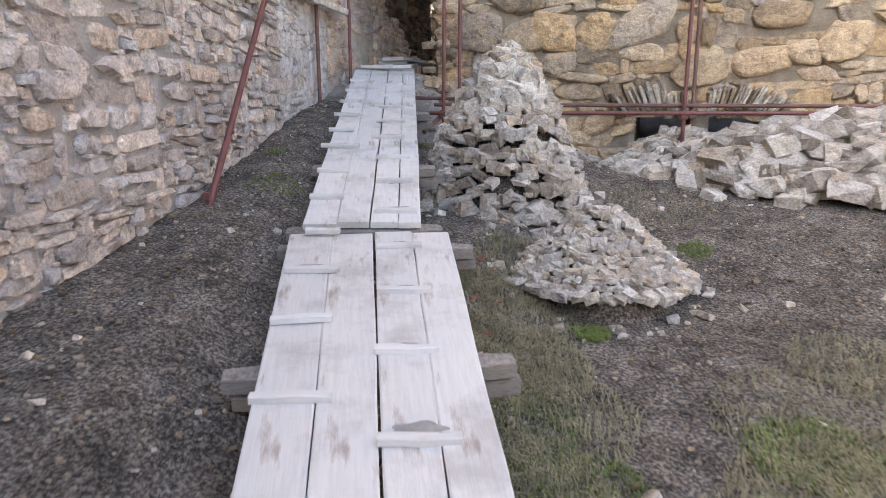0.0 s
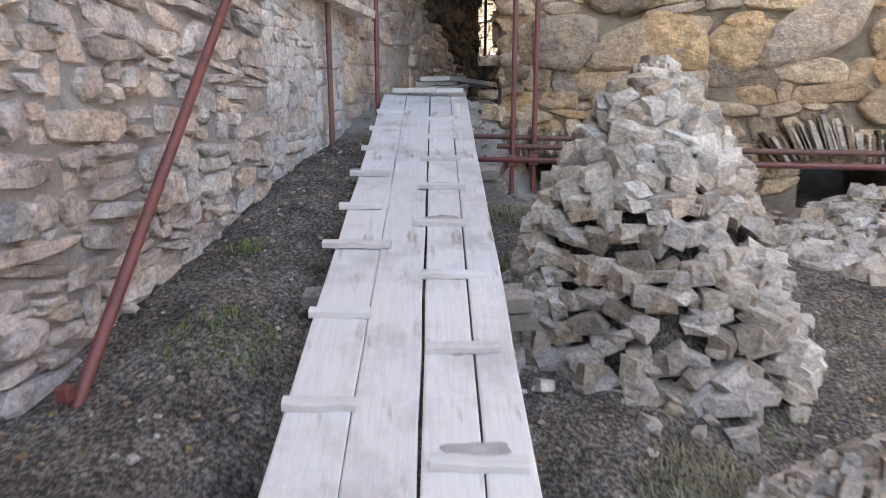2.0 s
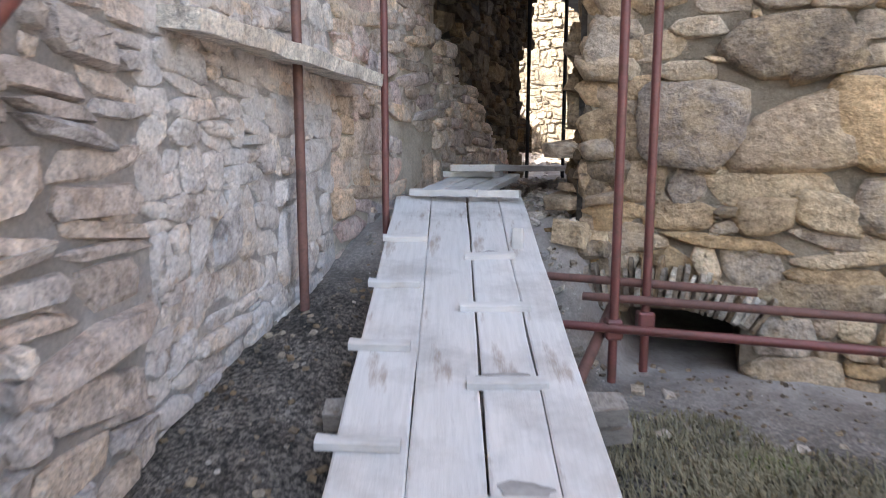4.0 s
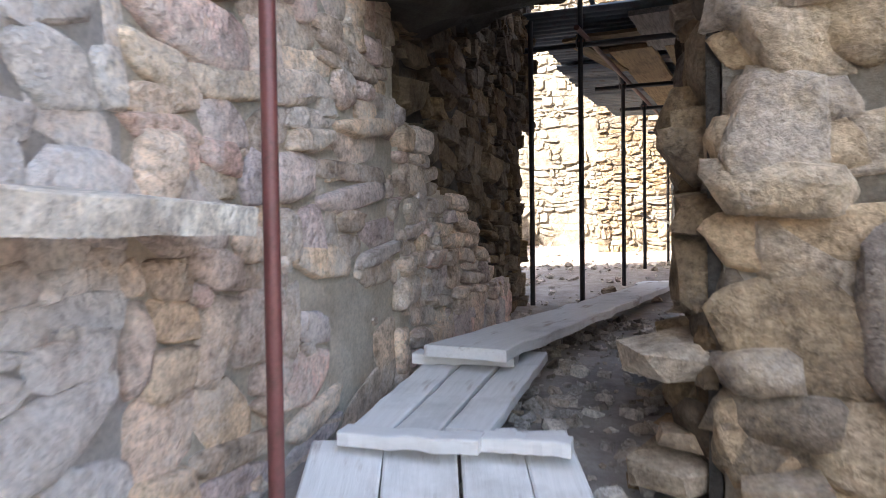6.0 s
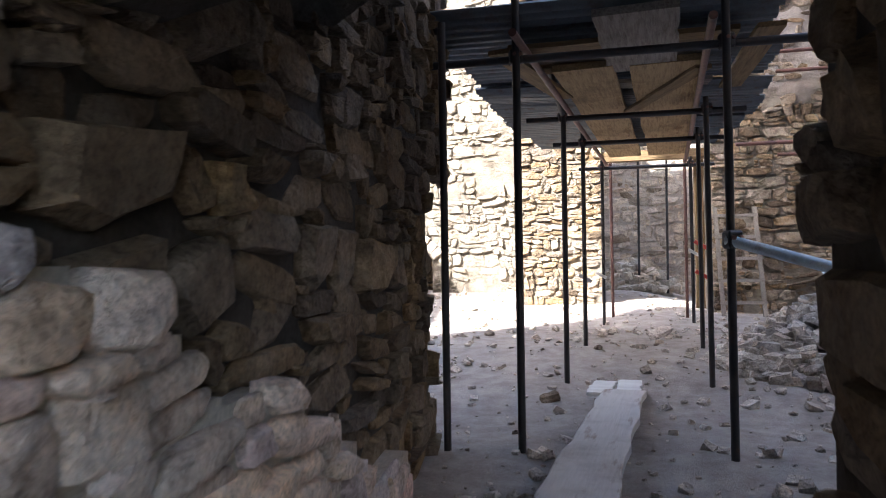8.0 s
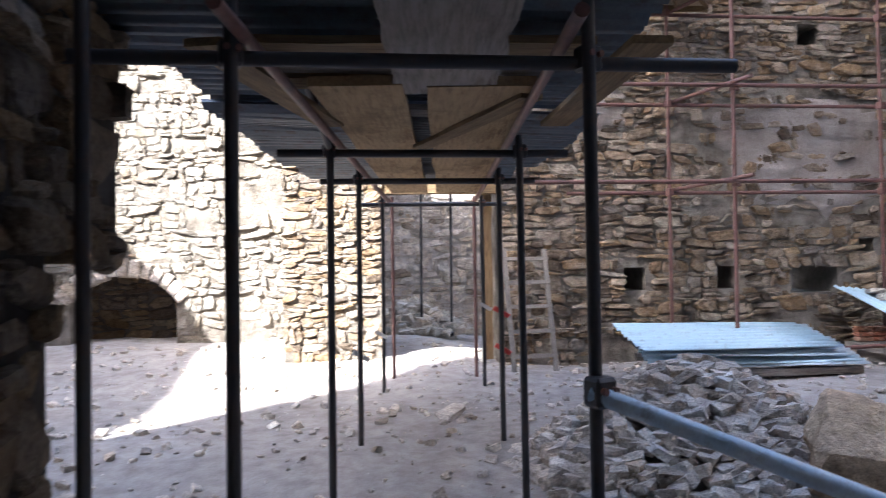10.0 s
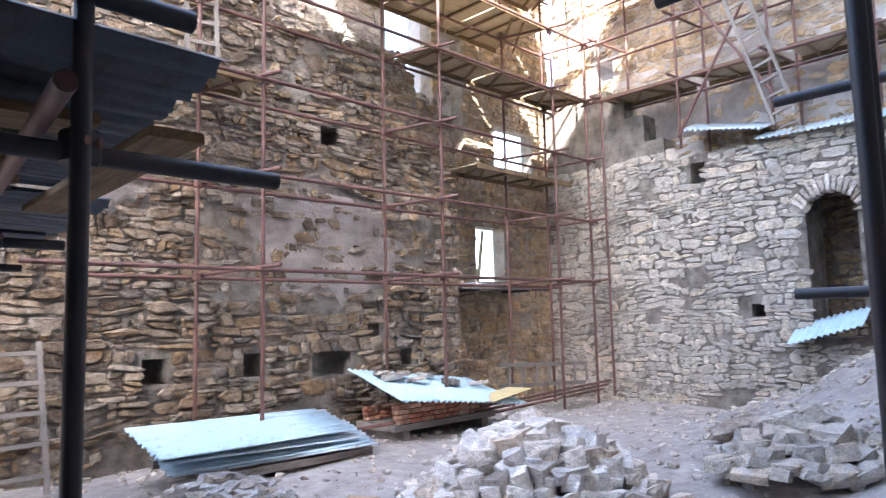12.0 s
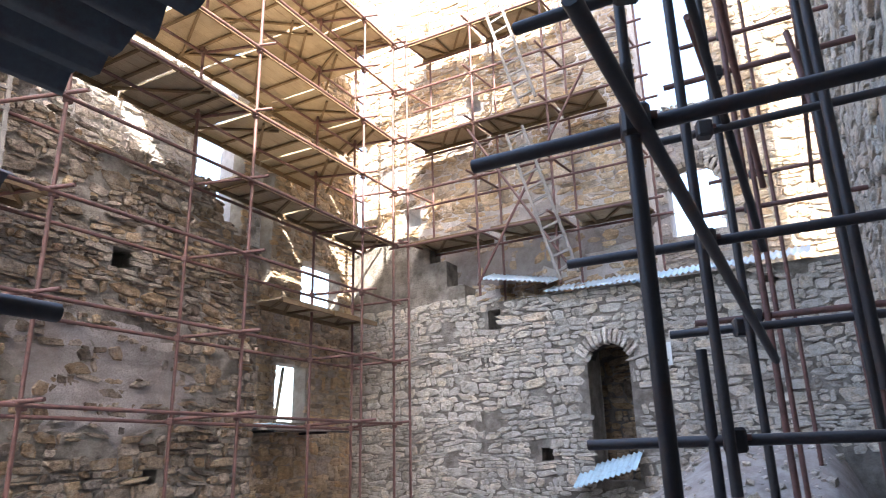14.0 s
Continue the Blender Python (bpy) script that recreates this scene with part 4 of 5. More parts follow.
grass("dry_grass", [(-0.95, 4.4, 0.5, 1500), (-0.55, 3.3, 0.55, 1500), (-1.05, 5.2, 0.35, 900), (-2.45, 8.15, 0.5, 2200), (-1.9, 7.75, 0.45, 900), (0.9, 3.6, 0.6, 1200), (0.7, 2.6, 0.5, 1000), (-0.1, 6.9, 0.6, 500), (-2.35, 5.6, 0.3, 500), (-2.0, 7.1, 0.3, 600), (-0.2, 2.0, 0.5, 1200), (-0.75, 3.8, 0.45, 2200), (-0.45, 2.6, 0.4, 2000), (-1.0, 4.6, 0.3, 900), (0.75, 3.0, 0.4, 1200), (-1.9, 7.9, 0.5, 1500), (-0.75, 2.9, 0.3, 1500), (-0.85, 3.9, 0.3, 1300), (1.0, 3.2, 0.35, 900), (1.15, 4.3, 0.4, 700), (-1.15, 4.55, 0.22, 700), (-2.2, 6.9, 0.25, 700)], "dry straw-coloured grass on the soil", "dry_grass", 41, 0.06)
grass("green_grass", [(-0.38, 4.38, 0.12, 420), (-0.25, 2.7, 0.35, 900), (-0.5, 2.1, 0.3, 900), (0.75, 3.3, 0.3, 900), (0.65, 2.6, 0.35, 900), (-0.2, 5.9, 0.3, 200), (0.3, 5.9, 0.15, 200), (-0.7, 3.2, 0.4, 700), (-0.55, 1.8, 0.3, 700), (-3.1, 5.0, 0.25, 140), (-3.6, 5.9, 0.12, 60), (-2.05, 8.2, 0.15, 120), (-1.0, 6.0, 0.3, 100), (0.25, 2.2, 0.3, 260)], "short green grass tufts", "green_grass", 42, 0.05)


def litter(name, n, area, sizes, key, seed, label):
    r = rng_of(seed)
    placed = []
    for _ in range(n):
        x, y = r.uniform(*area[:2]), r.uniform(*area[2:])
        s = sizes[0] + (sizes[1] - sizes[0]) * r.random() ** 3
        placed.append((r.randrange(len(ROCKS)), pose(x, y, ground_height(x, y) + s * 0.12, r.uniform(-30, 30), r.uniform(-30, 30), r.uniform(0, 360)) @ Matrix.Diagonal((s, s, s * 0.8, 1))))
    return tagged(join_stones(name, placed, MAT[key + "_many"], ROCK_ARRAYS), label, "gravel", kind="stuff")


litter("yard_gravel", 13000, (-4.3, 4.0, 0.8, 9.4), (0.006, 0.04), "dusk", 51, "scattered small stones and gravel on the soil")
litter("yard_chips", 1500, (-4.2, 4.0, 0.8, 9.2), (0.007, 0.028), "heap", 56, "small pale stone chips on the soil")
litter("yard_stones", 130, (-3.6, 3.0, 1.0, 9.0), (0.04, 0.11), "pale", 52, "scattered pale stones on the soil")
litter("gate_rubble", 1300, (-4.4, -2.9, 8.9, 13.2), (0.015, 0.1), "heap", 53, "loose rubble on the passage floor")
litter("court_gravel", 4200, (-8.0, 9.6, 12.2, 22.8), (0.02, 0.12), "pale", 54, "scattered gravel and pebbles on the court floor")
litter("earth_rubble", 500, (4.5, 9.7, 12.0, 16.9), (0.03, 0.16), "grey", 55, "gravel and stones on the heap of earth")
def worn_bm(seed):
    """A weathered stone with rounded edges and a pitted skin."""
    bm = hull_rock(seed, 0.8, 11)
    bmesh.ops.subdivide_edges(bm, edges=list(bm.edges), cuts=2, use_grid_fill=True)
    bmesh.ops.smooth_vert(bm, verts=list(bm.verts), factor=0.5, use_axis_x=True, use_axis_y=True, use_axis_z=True)
    for v in bm.verts:
        v.co *= 1.06 + 0.16 * noise.noise(v.co * 3.1 + Vector((seed, 0, 0))) + 0.07 * noise.noise(v.co * 8 + Vector((0, seed, 0)))
    return bm


WORN = [worn_bm(400 + i) for i in range(8)]
WORN_MESHES = {}


def worn_mesh(k, key):
    k %= len(WORN)
    if (k, key) not in WORN_MESHES:
        WORN_MESHES[k, key] = mesh_of("stone", WORN[k].copy(), MAT[key], smooth=True)
    return WORN_MESHES[k, key]


# fallen red leaves beside the ramp
rl = rng_of(63)
verts, faces = [], []
for _ in range(60):
    x, y = rl.uniform(-1.55, -0.9), rl.uniform(3.6, 5.0)
    z, a, w = ground_height(x, y) + rl.uniform(0.012, 0.035), rl.uniform(0, 6.28), rl.uniform(0.018, 0.035)
    i = len(verts)
    verts += [(x + w * k * math.cos(a + b), y + w * k * math.sin(a + b), z + rl.uniform(-0.008, 0.012)) for b, k in ((0, 1.3), (1.3, 0.7), (3.1, 1.0), (4.9, 0.7))]
    faces += [(i, i + 1, i + 2), (i, i + 2, i + 3)]
me = bpy.data.meshes.new("fallen_leaves")
me.from_pydata(verts, [], faces)
me.materials.append(plain("red_leaf", (0.3, 0.075, 0.04), 0.7, wear=0.5))
tagged(new("fallen_leaves", me), "fallen red leaves on the soil beside the ramp", "leaves", kind="stuff")

# broken masonry at the foot of the gate's east side
jamb = empty("broken_masonry", pose(-3.05, 9.6, 1.0))
tagged(jamb, "broken stone footing with projecting slabs at the gate", "masonry")
rj = rng_of(61)
for i in range(70):
    z = rj.uniform(0.0, 1.35)
    w = rj.uniform(0.14, 0.36)
    ob = new("stone", rock_mesh(rj.randrange(len(ROCKS)), "warm" if rj.random() < 0.75 else "brown"))
    ob.parent = jamb
    ob.matrix_basis = pose(rj.uniform(-0.34, 0.12) * (1.25 - z * 0.55), rj.uniform(-0.25, 1.6), z - 0.1, rj.uniform(-10, 10), rj.uniform(-10, 10), rj.uniform(-30, 30)) @ Matrix.Diagonal((w, w * 0.9, w * rj.uniform(0.45, 0.8), 1))

# worn quoin stones closing the corner of the gate
quoins = empty("corner_quoins", pose(-3.0, FRONT, 1.1))
tagged(quoins, "worn ochre corner stones of the gate", "masonry")
z = 0.0
while z < 4.0:
    h = rj.uniform(0.09, 0.24)
    for dx, dy in ((0.05, 0.05), (-0.03, 0.17), (-0.04, 0.32), (-0.02, 0.55)):
        # stones inside the passage take the dark key, its shade in their colour
        ob = new("stone", worn_mesh(rj.randrange(len(ROCKS)), "warm" if dy < 0.1 else "brown"))
        ob.parent = quoins
        ob.matrix_basis = pose(dx + rj.uniform(-0.06, 0.05), dy + rj.uniform(-0.04, 0.06), z + h / 2 + rj.uniform(-0.03, 0.03), rj.uniform(-8, 8), rj.uniform(-9, 9), rj.uniform(-25, 25)) @ Matrix.Diagonal((rj.uniform(0.24, 0.4), rj.uniform(0.24, 0.36), h * 1.75, 1))
    z += h

# ---- arched heads of openings ----
def arch_head(name, wall_pose, s0, s1, z_spring, z_top, depth, key, parent_label):
    """Fills a square-headed opening down to an arc, with voussoirs round it."""
    w = s1 - s0
    bm = bmesh.new()
    n = 12
    pts = []
    for i in range(n + 1):
        k = -1 + 2 * i / n
        pts.append(((s0 + s1) / 2 + k * w / 2, z_spring + (z_top - z_spring) * math.sqrt(max(0.0, 1 - k * k * 0.92)) - (z_top - z_spring) * 0.28 * (abs(k) > 0.99)))
    for (xa, za), (xb, zb) in zip(pts, pts[1:]):
        top = z_top + 0.02
        v = [bm.verts.new(c) for c in ((xa, 0.01, za), (xb, 0.01, zb), (xb, 0.01, top), (xa, 0.01, top), (xa, depth, za), (xb, depth, zb), (xb, depth, top), (xa, depth, top))]
        bm.faces.new((v[0], v[1], v[2], v[3]))
        bm.faces.new((v[0], v[4], v[5], v[1]))
        bm.faces.new((v[4], v[7], v[6], v[5]))
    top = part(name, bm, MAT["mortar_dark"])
    top.matrix_world = wall_pose
    tagged(top, parent_label, "arch", kind="structure")
    r = rng_of(int(s0 * 100))
    for i in range(13):
        a = radians(-62 + 124 * i / 12)
        rad = w * 0.56
        x, z = (s0 + s1) / 2 + math.sin(a) * rad, z_spring + (math.cos(a) - 0.5) * (z_top - z_spring) * 1.9
        block("voussoir", pose(x, -0.03, max(z, z_spring), 0, math.degrees(a) * 0.8, 0) @ pose(0, 0.1, 0.13), (w * 0.1 * r.uniform(0.8, 1.1), 0.28, r.uniform(0.24, 0.34)), top, key)
    return top


def wall_frame(p0, p1):
    d = (Vector((*p1, 0)) - Vector((*p0, 0))).normalized()
    return Matrix(((d.x, d.y * -1, 0, p0[0]), (d.y, d.x, 0, p0[1]), (0, 0, 1, 0), (0, 0, 0, 1)))


arch_head("opening_arch", wall_frame((10.0, 22.7), (10.0, 12.0)), 5.83, 6.67, 5.85, 6.15, 0.6, "pale", "stone arch over the opening in the grey wall")
arch_head("recess_arch", wall_frame((-12.6, 24.0), (-4.6, 24.0)), 4.0, 5.7, 3.1, 3.55, 0.6, "pale", "low stone arch over a recess")
arch_head("upper_arch", wall_frame((13.2, 17.5), (13.2, 13.0)), 2.05, 3.3, 10.3, 10.9, 0.6, "pale", "stone arch of an upper window")
# added backs; the shade inside both openings is put into their dark colour
wall("wall_recess_back", (-9.0, 24.95), (-6.4, 24.95), 1.8, 4.2, 0.3, "brown", "mortar_dark", 0.17, seed=41, label="added back of the low arched recess, darkened for its shade")
wall("wall_opening_back", (11.3, 18.0), (11.3, 14.6), 2.5, 7.0, 0.3, "brown", "mortar_dark", 0.17, seed=42, label="added wall blocking the arched opening, darkened for its shade")

# not metallic: the sky's reflection is put into the light blue colour
MAT["zinc_sky"] = tube_of("zinc_sky", (0.5, 0.66, 0.74), (0.33, 0.42, 0.47), 0.3, 0.45, 0.0)
# zinc with rust, its base lowered to carry the shade of the underside
MAT["zinc_shaded"] = tube_of("zinc_shaded", (0.11, 0.125, 0.14), (0.085, 0.06, 0.05), 0.5, 0.6, 0.2)
MAT["brick"] = rock("brick_red", [(0.3, 0.12, 0.08), (0.36, 0.17, 0.11), (0.26, 0.14, 0.11), (0.4, 0.25, 0.18)], False)
MAT["white_paint"] = plain("white_paint", (0.75, 0.75, 0.73), 0.6, wear=0.15)
MAT["red_tape"] = plain("red_tape", (0.6, 0.06, 0.05), 0.5)
MAT["black_mark"] = plain("black_mark", (0.03, 0.03, 0.03), 0.6)
MAT["yellow_sheet"] = plain("yellow_sheet", (0.62, 0.5, 0.25), 0.6)


def corrugated_bm(length, width, seed, pitch=0.11, depth=0.024, bend=0.03):
    """A corrugated sheet: ridges along y; x from 0 to width."""
    r = rng_of(seed)
    bm = bmesh.new()
    n = int(width / pitch * 4)
    ph = r.uniform(0, 6)
    cols = []
    for j in range(5):
        y = length * j / 4
        cols.append([bm.verts.new((width * i / n, y + 0.01 * math.sin(i), depth * math.sin(2 * math.pi * width * i / n / pitch) + bend * math.sin(ph + 2.0 * i / n + 1.3 * j / 4) + 0.006 * r.uniform(-1, 1))) for i in range(n + 1)])
    for a, b in zip(cols, cols[1:]):
        for i in range(n):
            bm.faces.new((a[i], a[i + 1], b[i + 1], b[i]))
    ext = bmesh.ops.extrude_face_region(bm, geom=list(bm.faces))
    bmesh.ops.translate(bm, verts=[v for v in ext["geom"] if isinstance(v, bmesh.types.BMVert)], vec=(0, 0, 0.0025))
    bmesh.ops.recalc_face_normals(bm, faces=bm.faces)
    return bm


def tin(m, length, width, seed, key="tin", parent=None, label="", name="tin_sheet"):
    ob = part(name, corrugated_bm(length, width, seed), MAT[key], parent, "" if parent is None else label, smooth=True)
    if parent is None:
        ob.matrix_world = m
        tagged(ob, label, "metal sheet", "corrugated sheets")
    else:
        ob.matrix_basis = m
    return ob


# ---- covered walkway on tubes, from the passage to the far doorway ----
shelter = empty("walkway_shelter", pose(0, 0, 2.15))
tagged(shelter, "low scaffold platform of planks and tin on dark tubes", "scaffold")
ROWS_Y = (14.42, 16.45, 18.0, 20.5)
lx = lambda y: -4.105 + (y - 14.45) * 0.097
rx_ = lambda y: -2.895 + (y - 14.45) * 0.102
ZL = 2.28
rs = rng_of(90)
for i, y in enumerate(ROWS_Y):
    up = 3.6 if i == 0 else 2.36
    tube("standard", (lx(y), y, -0.2), (lx(y) + 0.01, y, up), shelter, "tube_dark")
    tube("standard", (rx_(y), y, -0.2), (rx_(y) - 0.01, y, up), shelter, "tube_dark")
    ext = 0.55 if i == 0 else 0.32
    tube("transom", (lx(y) - ext, y + 0.05, ZL - 0.03), (rx_(y) + ext, y + 0.05, ZL - 0.03), shelter, "tube_dark", 0.026)
    for x in (lx(y), rx_(y)):
        coupler((x, y + 0.03, ZL - 0.02), shelter, "tube_dark", 0.075, True)
tube("ledger", (lx(13.9) + 0.07, 14.12, ZL + 0.03), (lx(21.0) + 0.07, 21.0, ZL + 0.03), shelter, "tube_rust")
tube("ledger", (rx_(13.9) - 0.07, 14.12, ZL + 0.03), (rx_(21.0) - 0.07, 21.0, ZL + 0.03), shelter, "tube_rust")
tube("brace", (lx(14.3), 14.25, 3.0), (lx(16.5), 16.4, ZL), shelter, "tube_dark")
tube("ledger", (-3.9, 14.4, ZL + 0.36), (-2.64, 14.41, ZL + 0.36), shelter, "tube_dark", 0.03)
tube("standard", (-4.57, 14.42, -0.2), (-4.56, 14.42, 2.5), shelter, "tube_dark")
tube("standard", (lx(21) + 0.1, 21.2, 0.0), (lx(21) + 0.1, 21.2, 2.4), shelter, "tube_rust")
tube("standard", (rx_(21) - 0.06, 21.1, 0.0), (rx_(21) - 0.06, 21.1, 2.4), shelter, "tube_rust")
# handrail tube that leaves the near post, pale with wear
tube("rail", (-2.93, 14.38, 1.12), (-1.9, 13.6, 0.75), shelter, "tin", 0.032)
coupler((-2.9, 14.38, 1.12), shelter, "tube_dark", 0.085, True)
# planks lengthwise, with gaps
for k, (x, w, y0, ln) in enumerate(((-3.92, 0.42, 15.2, 4.9), (-3.4, 0.5, 15.2, 4.9), (-3.66, 0.46, 14.1, 1.3))):
    ob = part("plank", plank_bm(ln, w, 0.045, 700 + k, 0.012, 8), MAT["old_wood" if k == 2 else "warm_wood"], shelter)
    ob.matrix_basis = pose(x, y0, ZL + 0.11 + 0.004 * k, 0, 0, -6)
for k, (y, x0, x1) in enumerate(((15.0, -4.2, -2.75), (15.25, -4.1, -2.85), (15.55, -4.2, -3.0), (16.2, -4.05, -2.7))):
    ob = part("cross_plank", plank_bm(x1 - x0, 0.2, 0.035, 720 + k, 0.008, 4), MAT["old_wood" if k % 2 else "brown_wood"], shelter)
    ob.matrix_basis = pose(x0, y, ZL + 0.165 + 0.006 * k, 0, 0, -92 + 2 * k)
for k, (x, y, w, rot) in enumerate(((-2.72, 14.5, 0.16, 4), (-4.3, 14.6, 0.14, -8), (-2.95, 15.3, 0.12, 22))):
    ob = part("prop_board", plank_bm(1.5, w, 0.03, 740 + k, 0.006, 4), MAT["brown_wood"], shelter)
    ob.matrix_basis = pose(x, y, ZL + 0.08 - 0.004 * k, 0, 0, -6 + rot)
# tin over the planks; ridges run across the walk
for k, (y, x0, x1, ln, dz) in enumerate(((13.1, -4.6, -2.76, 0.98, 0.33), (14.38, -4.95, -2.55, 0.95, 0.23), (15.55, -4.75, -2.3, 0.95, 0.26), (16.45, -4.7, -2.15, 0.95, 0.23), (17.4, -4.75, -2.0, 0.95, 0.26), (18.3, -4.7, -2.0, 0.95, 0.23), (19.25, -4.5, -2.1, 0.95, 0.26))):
    tin(pose(x1, y, ZL + dz, 2, rs.uniform(-2, 2), 90 - 4 + rs.uniform(-3, 3)), x1 - x0, ln, 760 + k, "zinc_shaded", shelter, "rust-stained corrugated roofing sheet, underside shade in its colour")
# red and white tape tied to the far posts
for k, (x, y, z) in enumerate(((lx(18.1), 18.1, 0.75), (rx_(18.1), 18.1, 1.1), (rx_(20.2), 20.2, 1.0), (rx_(18.1), 18.05, 0.78), (lx(20.2), 20.2, 0.7))):
    block("tape", pose(x, y - 0.03, z, 20, 30, 10), (0.16, 0.012, 0.04), shelter, "red_tape" if k % 2 else "white_paint", "thing", "knotted warning tape")

# ---- tall scaffold along the north wall ----
def deck_bay(parent, x0, x1, y0, y1, z, along_x, seed):
    r = rng_of(seed)
    wide = (y1 - y0) if along_x else (x1 - x0)
    ln = (x1 - x0) if along_x else (y1 - y0)
    n = 3 if wide < 1.2 else 5
    for i in range(n):
        w = wide / n - 0.007
        c = (i + 0.5) * wide / n
        m = pose(x0 + ln / 2, y0 + c, z + 0.02 + 0.004 * i) if along_x else pose(x0 + c, y0 + ln / 2, z + 0.02 + 0.004 * i, 0, 0, 90)
        block("deck_board", m, (ln - 0.02, w, 0.03), parent, "deck_wood", "thing")
    k = 0
    s = 0.25
    while s < ln - 0.1:
        a = r.choice((-42, 0, 38, 0, -30))
        m = pose(x0 + s, y0 + wide / 2, z - 0.03) if along_x else pose(x0 + wide / 2, y0 + s, z - 0.03, 0, 0, 90)
        block("batten", m @ pose(0, 0, 0.004 * (k % 2), 0, 0, a), (0.045, wide * (0.98 if a == 0 else 1.05), 0.04), parent, "brown_wood", "thing")
        s += r.uniform(0.28, 0.5)
        k += 1
    for e in (0.0, wide):
        m = pose(x0 + ln / 2, y0 + e, z - 0.02) if along_x else pose(x0 + e, y0 + ln / 2, z - 0.02, 0, 0, 90)
        block("edge_board", m, (ln, 0.035, 0.1), parent, "brown_wood", "thing")


tall = empty("wall_scaffold", pose(0, 0, 2.15))
tagged(tall, "tall rusty tube scaffold with board decks against the ruined wall", "scaffold")
YF, YB, G0 = 20.98, 21.82, 2.15
FRONT_X, BACK_X = (-1.9, 1.29, 4.72, 8.03), (0.75, 4.14, 7.44, 8.85)
for x in FRONT_X[1:]:
    tube("standard", (x, YF, 0.0), (x + 0.03, YF, 14.2), tall, "tube_rust", 0.028)
for x in BACK_X:
    tube("standard", (x, YB, 0.0), (x, YB, 14.0), tall, "tube_rust", 0.028)
tube("standard", (9.28, 21.0, 0.0), (9.28, 21.0, 13.0), tall, "tube_rust", 0.028)
LEVELS = (4.71, 6.02, 7.37, 8.72, 10.03, 11.38, 12.7, 14.05)
for k, z in enumerate(LEVELS):
    tube("ledger", (-1.6 if k < 3 else 0.4, YF - 0.05, z - G0), (9.45, YF - 0.05, z - G0 + 0.02), tall, "tube_rust", 0.028)
    tube("ledger", (-0.8 if k < 2 else 0.3, YB + 0.05, z - G0 - 0.06), (9.3, YB + 0.05, z - G0 - 0.06), tall, "tube_rust", 0.028)
    for x, xb in ((1.32, 0.75), (4.72, 4.14), (8.03, 7.44), (9.28, 8.85)):
        coupler((x, YF, z - G0), tall, "tube_rust", 0.1)
        coupler((xb, YB, z - G0 - 0.05), tall, "tube_rust", 0.09)
        tube("transom", (x + 0.05, YF - 0.35, z - G0 + 0.06), (xb + 0.05, YB + 0.15, z - G0 - 0.02), tall, "tube_rust", 0.028)
for z, xs in ((8.78, ((4.5, 6.4), (6.45, 8.0), (8.05, 9.3))), (10.1, ((1.6, 3.0), (3.05, 4.7), (4.75, 6.4), (6.45, 8.05))), (11.45, ((3.1, 4.7), (4.75, 6.4), (6.45, 8.0), (8.05, 9.3))), (12.76, ((2.2, 4.0), (4.05, 6.0), (6.05, 8.05))), (14.1, ((4.4, 6.4), (6.45, 8.0), (8.05, 9.3)))):
    for k, (xa, xb) in enumerate(xs):
        deck_bay(tall, xa, xb, YF + 0.02, YB - 0.02 if z < 9 else 22.5, z - G0, True, int(z * 100) + k)
for k, (xa, xb) in enumerate(((6.1, 7.6), (7.65, 9.2))):
    deck_bay(tall, xa, xb, 21.4, 22.2, 6.95 - G0, True, 900 + k)
deck_bay(tall, 0.1, 1.4, YF + 0.1, YB, 7.42 - G0, True, 905)
tube("ledger", (6.0, 22.3, 4.62 - G0), (9.4, 22.3, 4.62 - G0), tall, "tube_dark")
tube("brace", (0.2, 20.9, 0.2), (4.5, 20.85, 0.32), tall, "tube_rust", 0.028)

# ---- scaffold on the upper east wall ----
east = empty("east_scaffold", pose(0, 0, 7.3))
tagged(east, "upper tube scaffold with board decks on the east wall", "scaffold")
for y in (20.7, 18.9, 17.1, 15.4):
    tube("standard", (9.45, y, 0.0 if y < 20 else -5.0), (9.45, y, 9.2), east, "tube_rust", 0.028)
    tube("standard", (10.32, y - 0.2, 0.0), (10.32, y - 0.2, 9.0), east, "tube_rust", 0.028)
for z in (8.72, 10.03, 11.38, 12.7, 14.05):
    tube("ledger", (9.42, 21.2, z - 7.3), (9.42, 14.9, z - 7.3), east, "tube_rust", 0.028)
    tube("ledger", (10.3, 21.0, z - 7.36), (10.3, 14.9, z - 7.36), east, "tube_rust", 0.028)
    for y in (20.7, 18.9, 17.1, 15.4):
        tube("transom", (9.1, y + 0.05, z - 7.24), (10.45, y - 0.1, z - 7.24), east, "tube_rust", 0.028)
        coupler((9.45, y, z - 7.3), east, "tube_rust", 0.09)
for z, ys in ((8.78, ((18.9, 20.7), (17.0, 18.6), (15.3, 16.8))), (11.45, ((18.95, 20.7), (17.1, 18.85), (16.0, 17.0))), (14.1, ((18.95, 20.7), (17.1, 18.85)))):
    for k, (ya, yb) in enumerate(ys):
        deck_bay(east, 9.5, 10.3, ya, yb, z - 7.3, False, int(z * 50) + k)
tube("brace", (9.35, 18.9, 0.2), (9.35, 16.2, 4.6), east, "tube_rust", 0.028)
tube("brace", (9.35, 16.9, 0.4), (9.35, 19.0, 3.9), east, "tube_rust", 0.028)


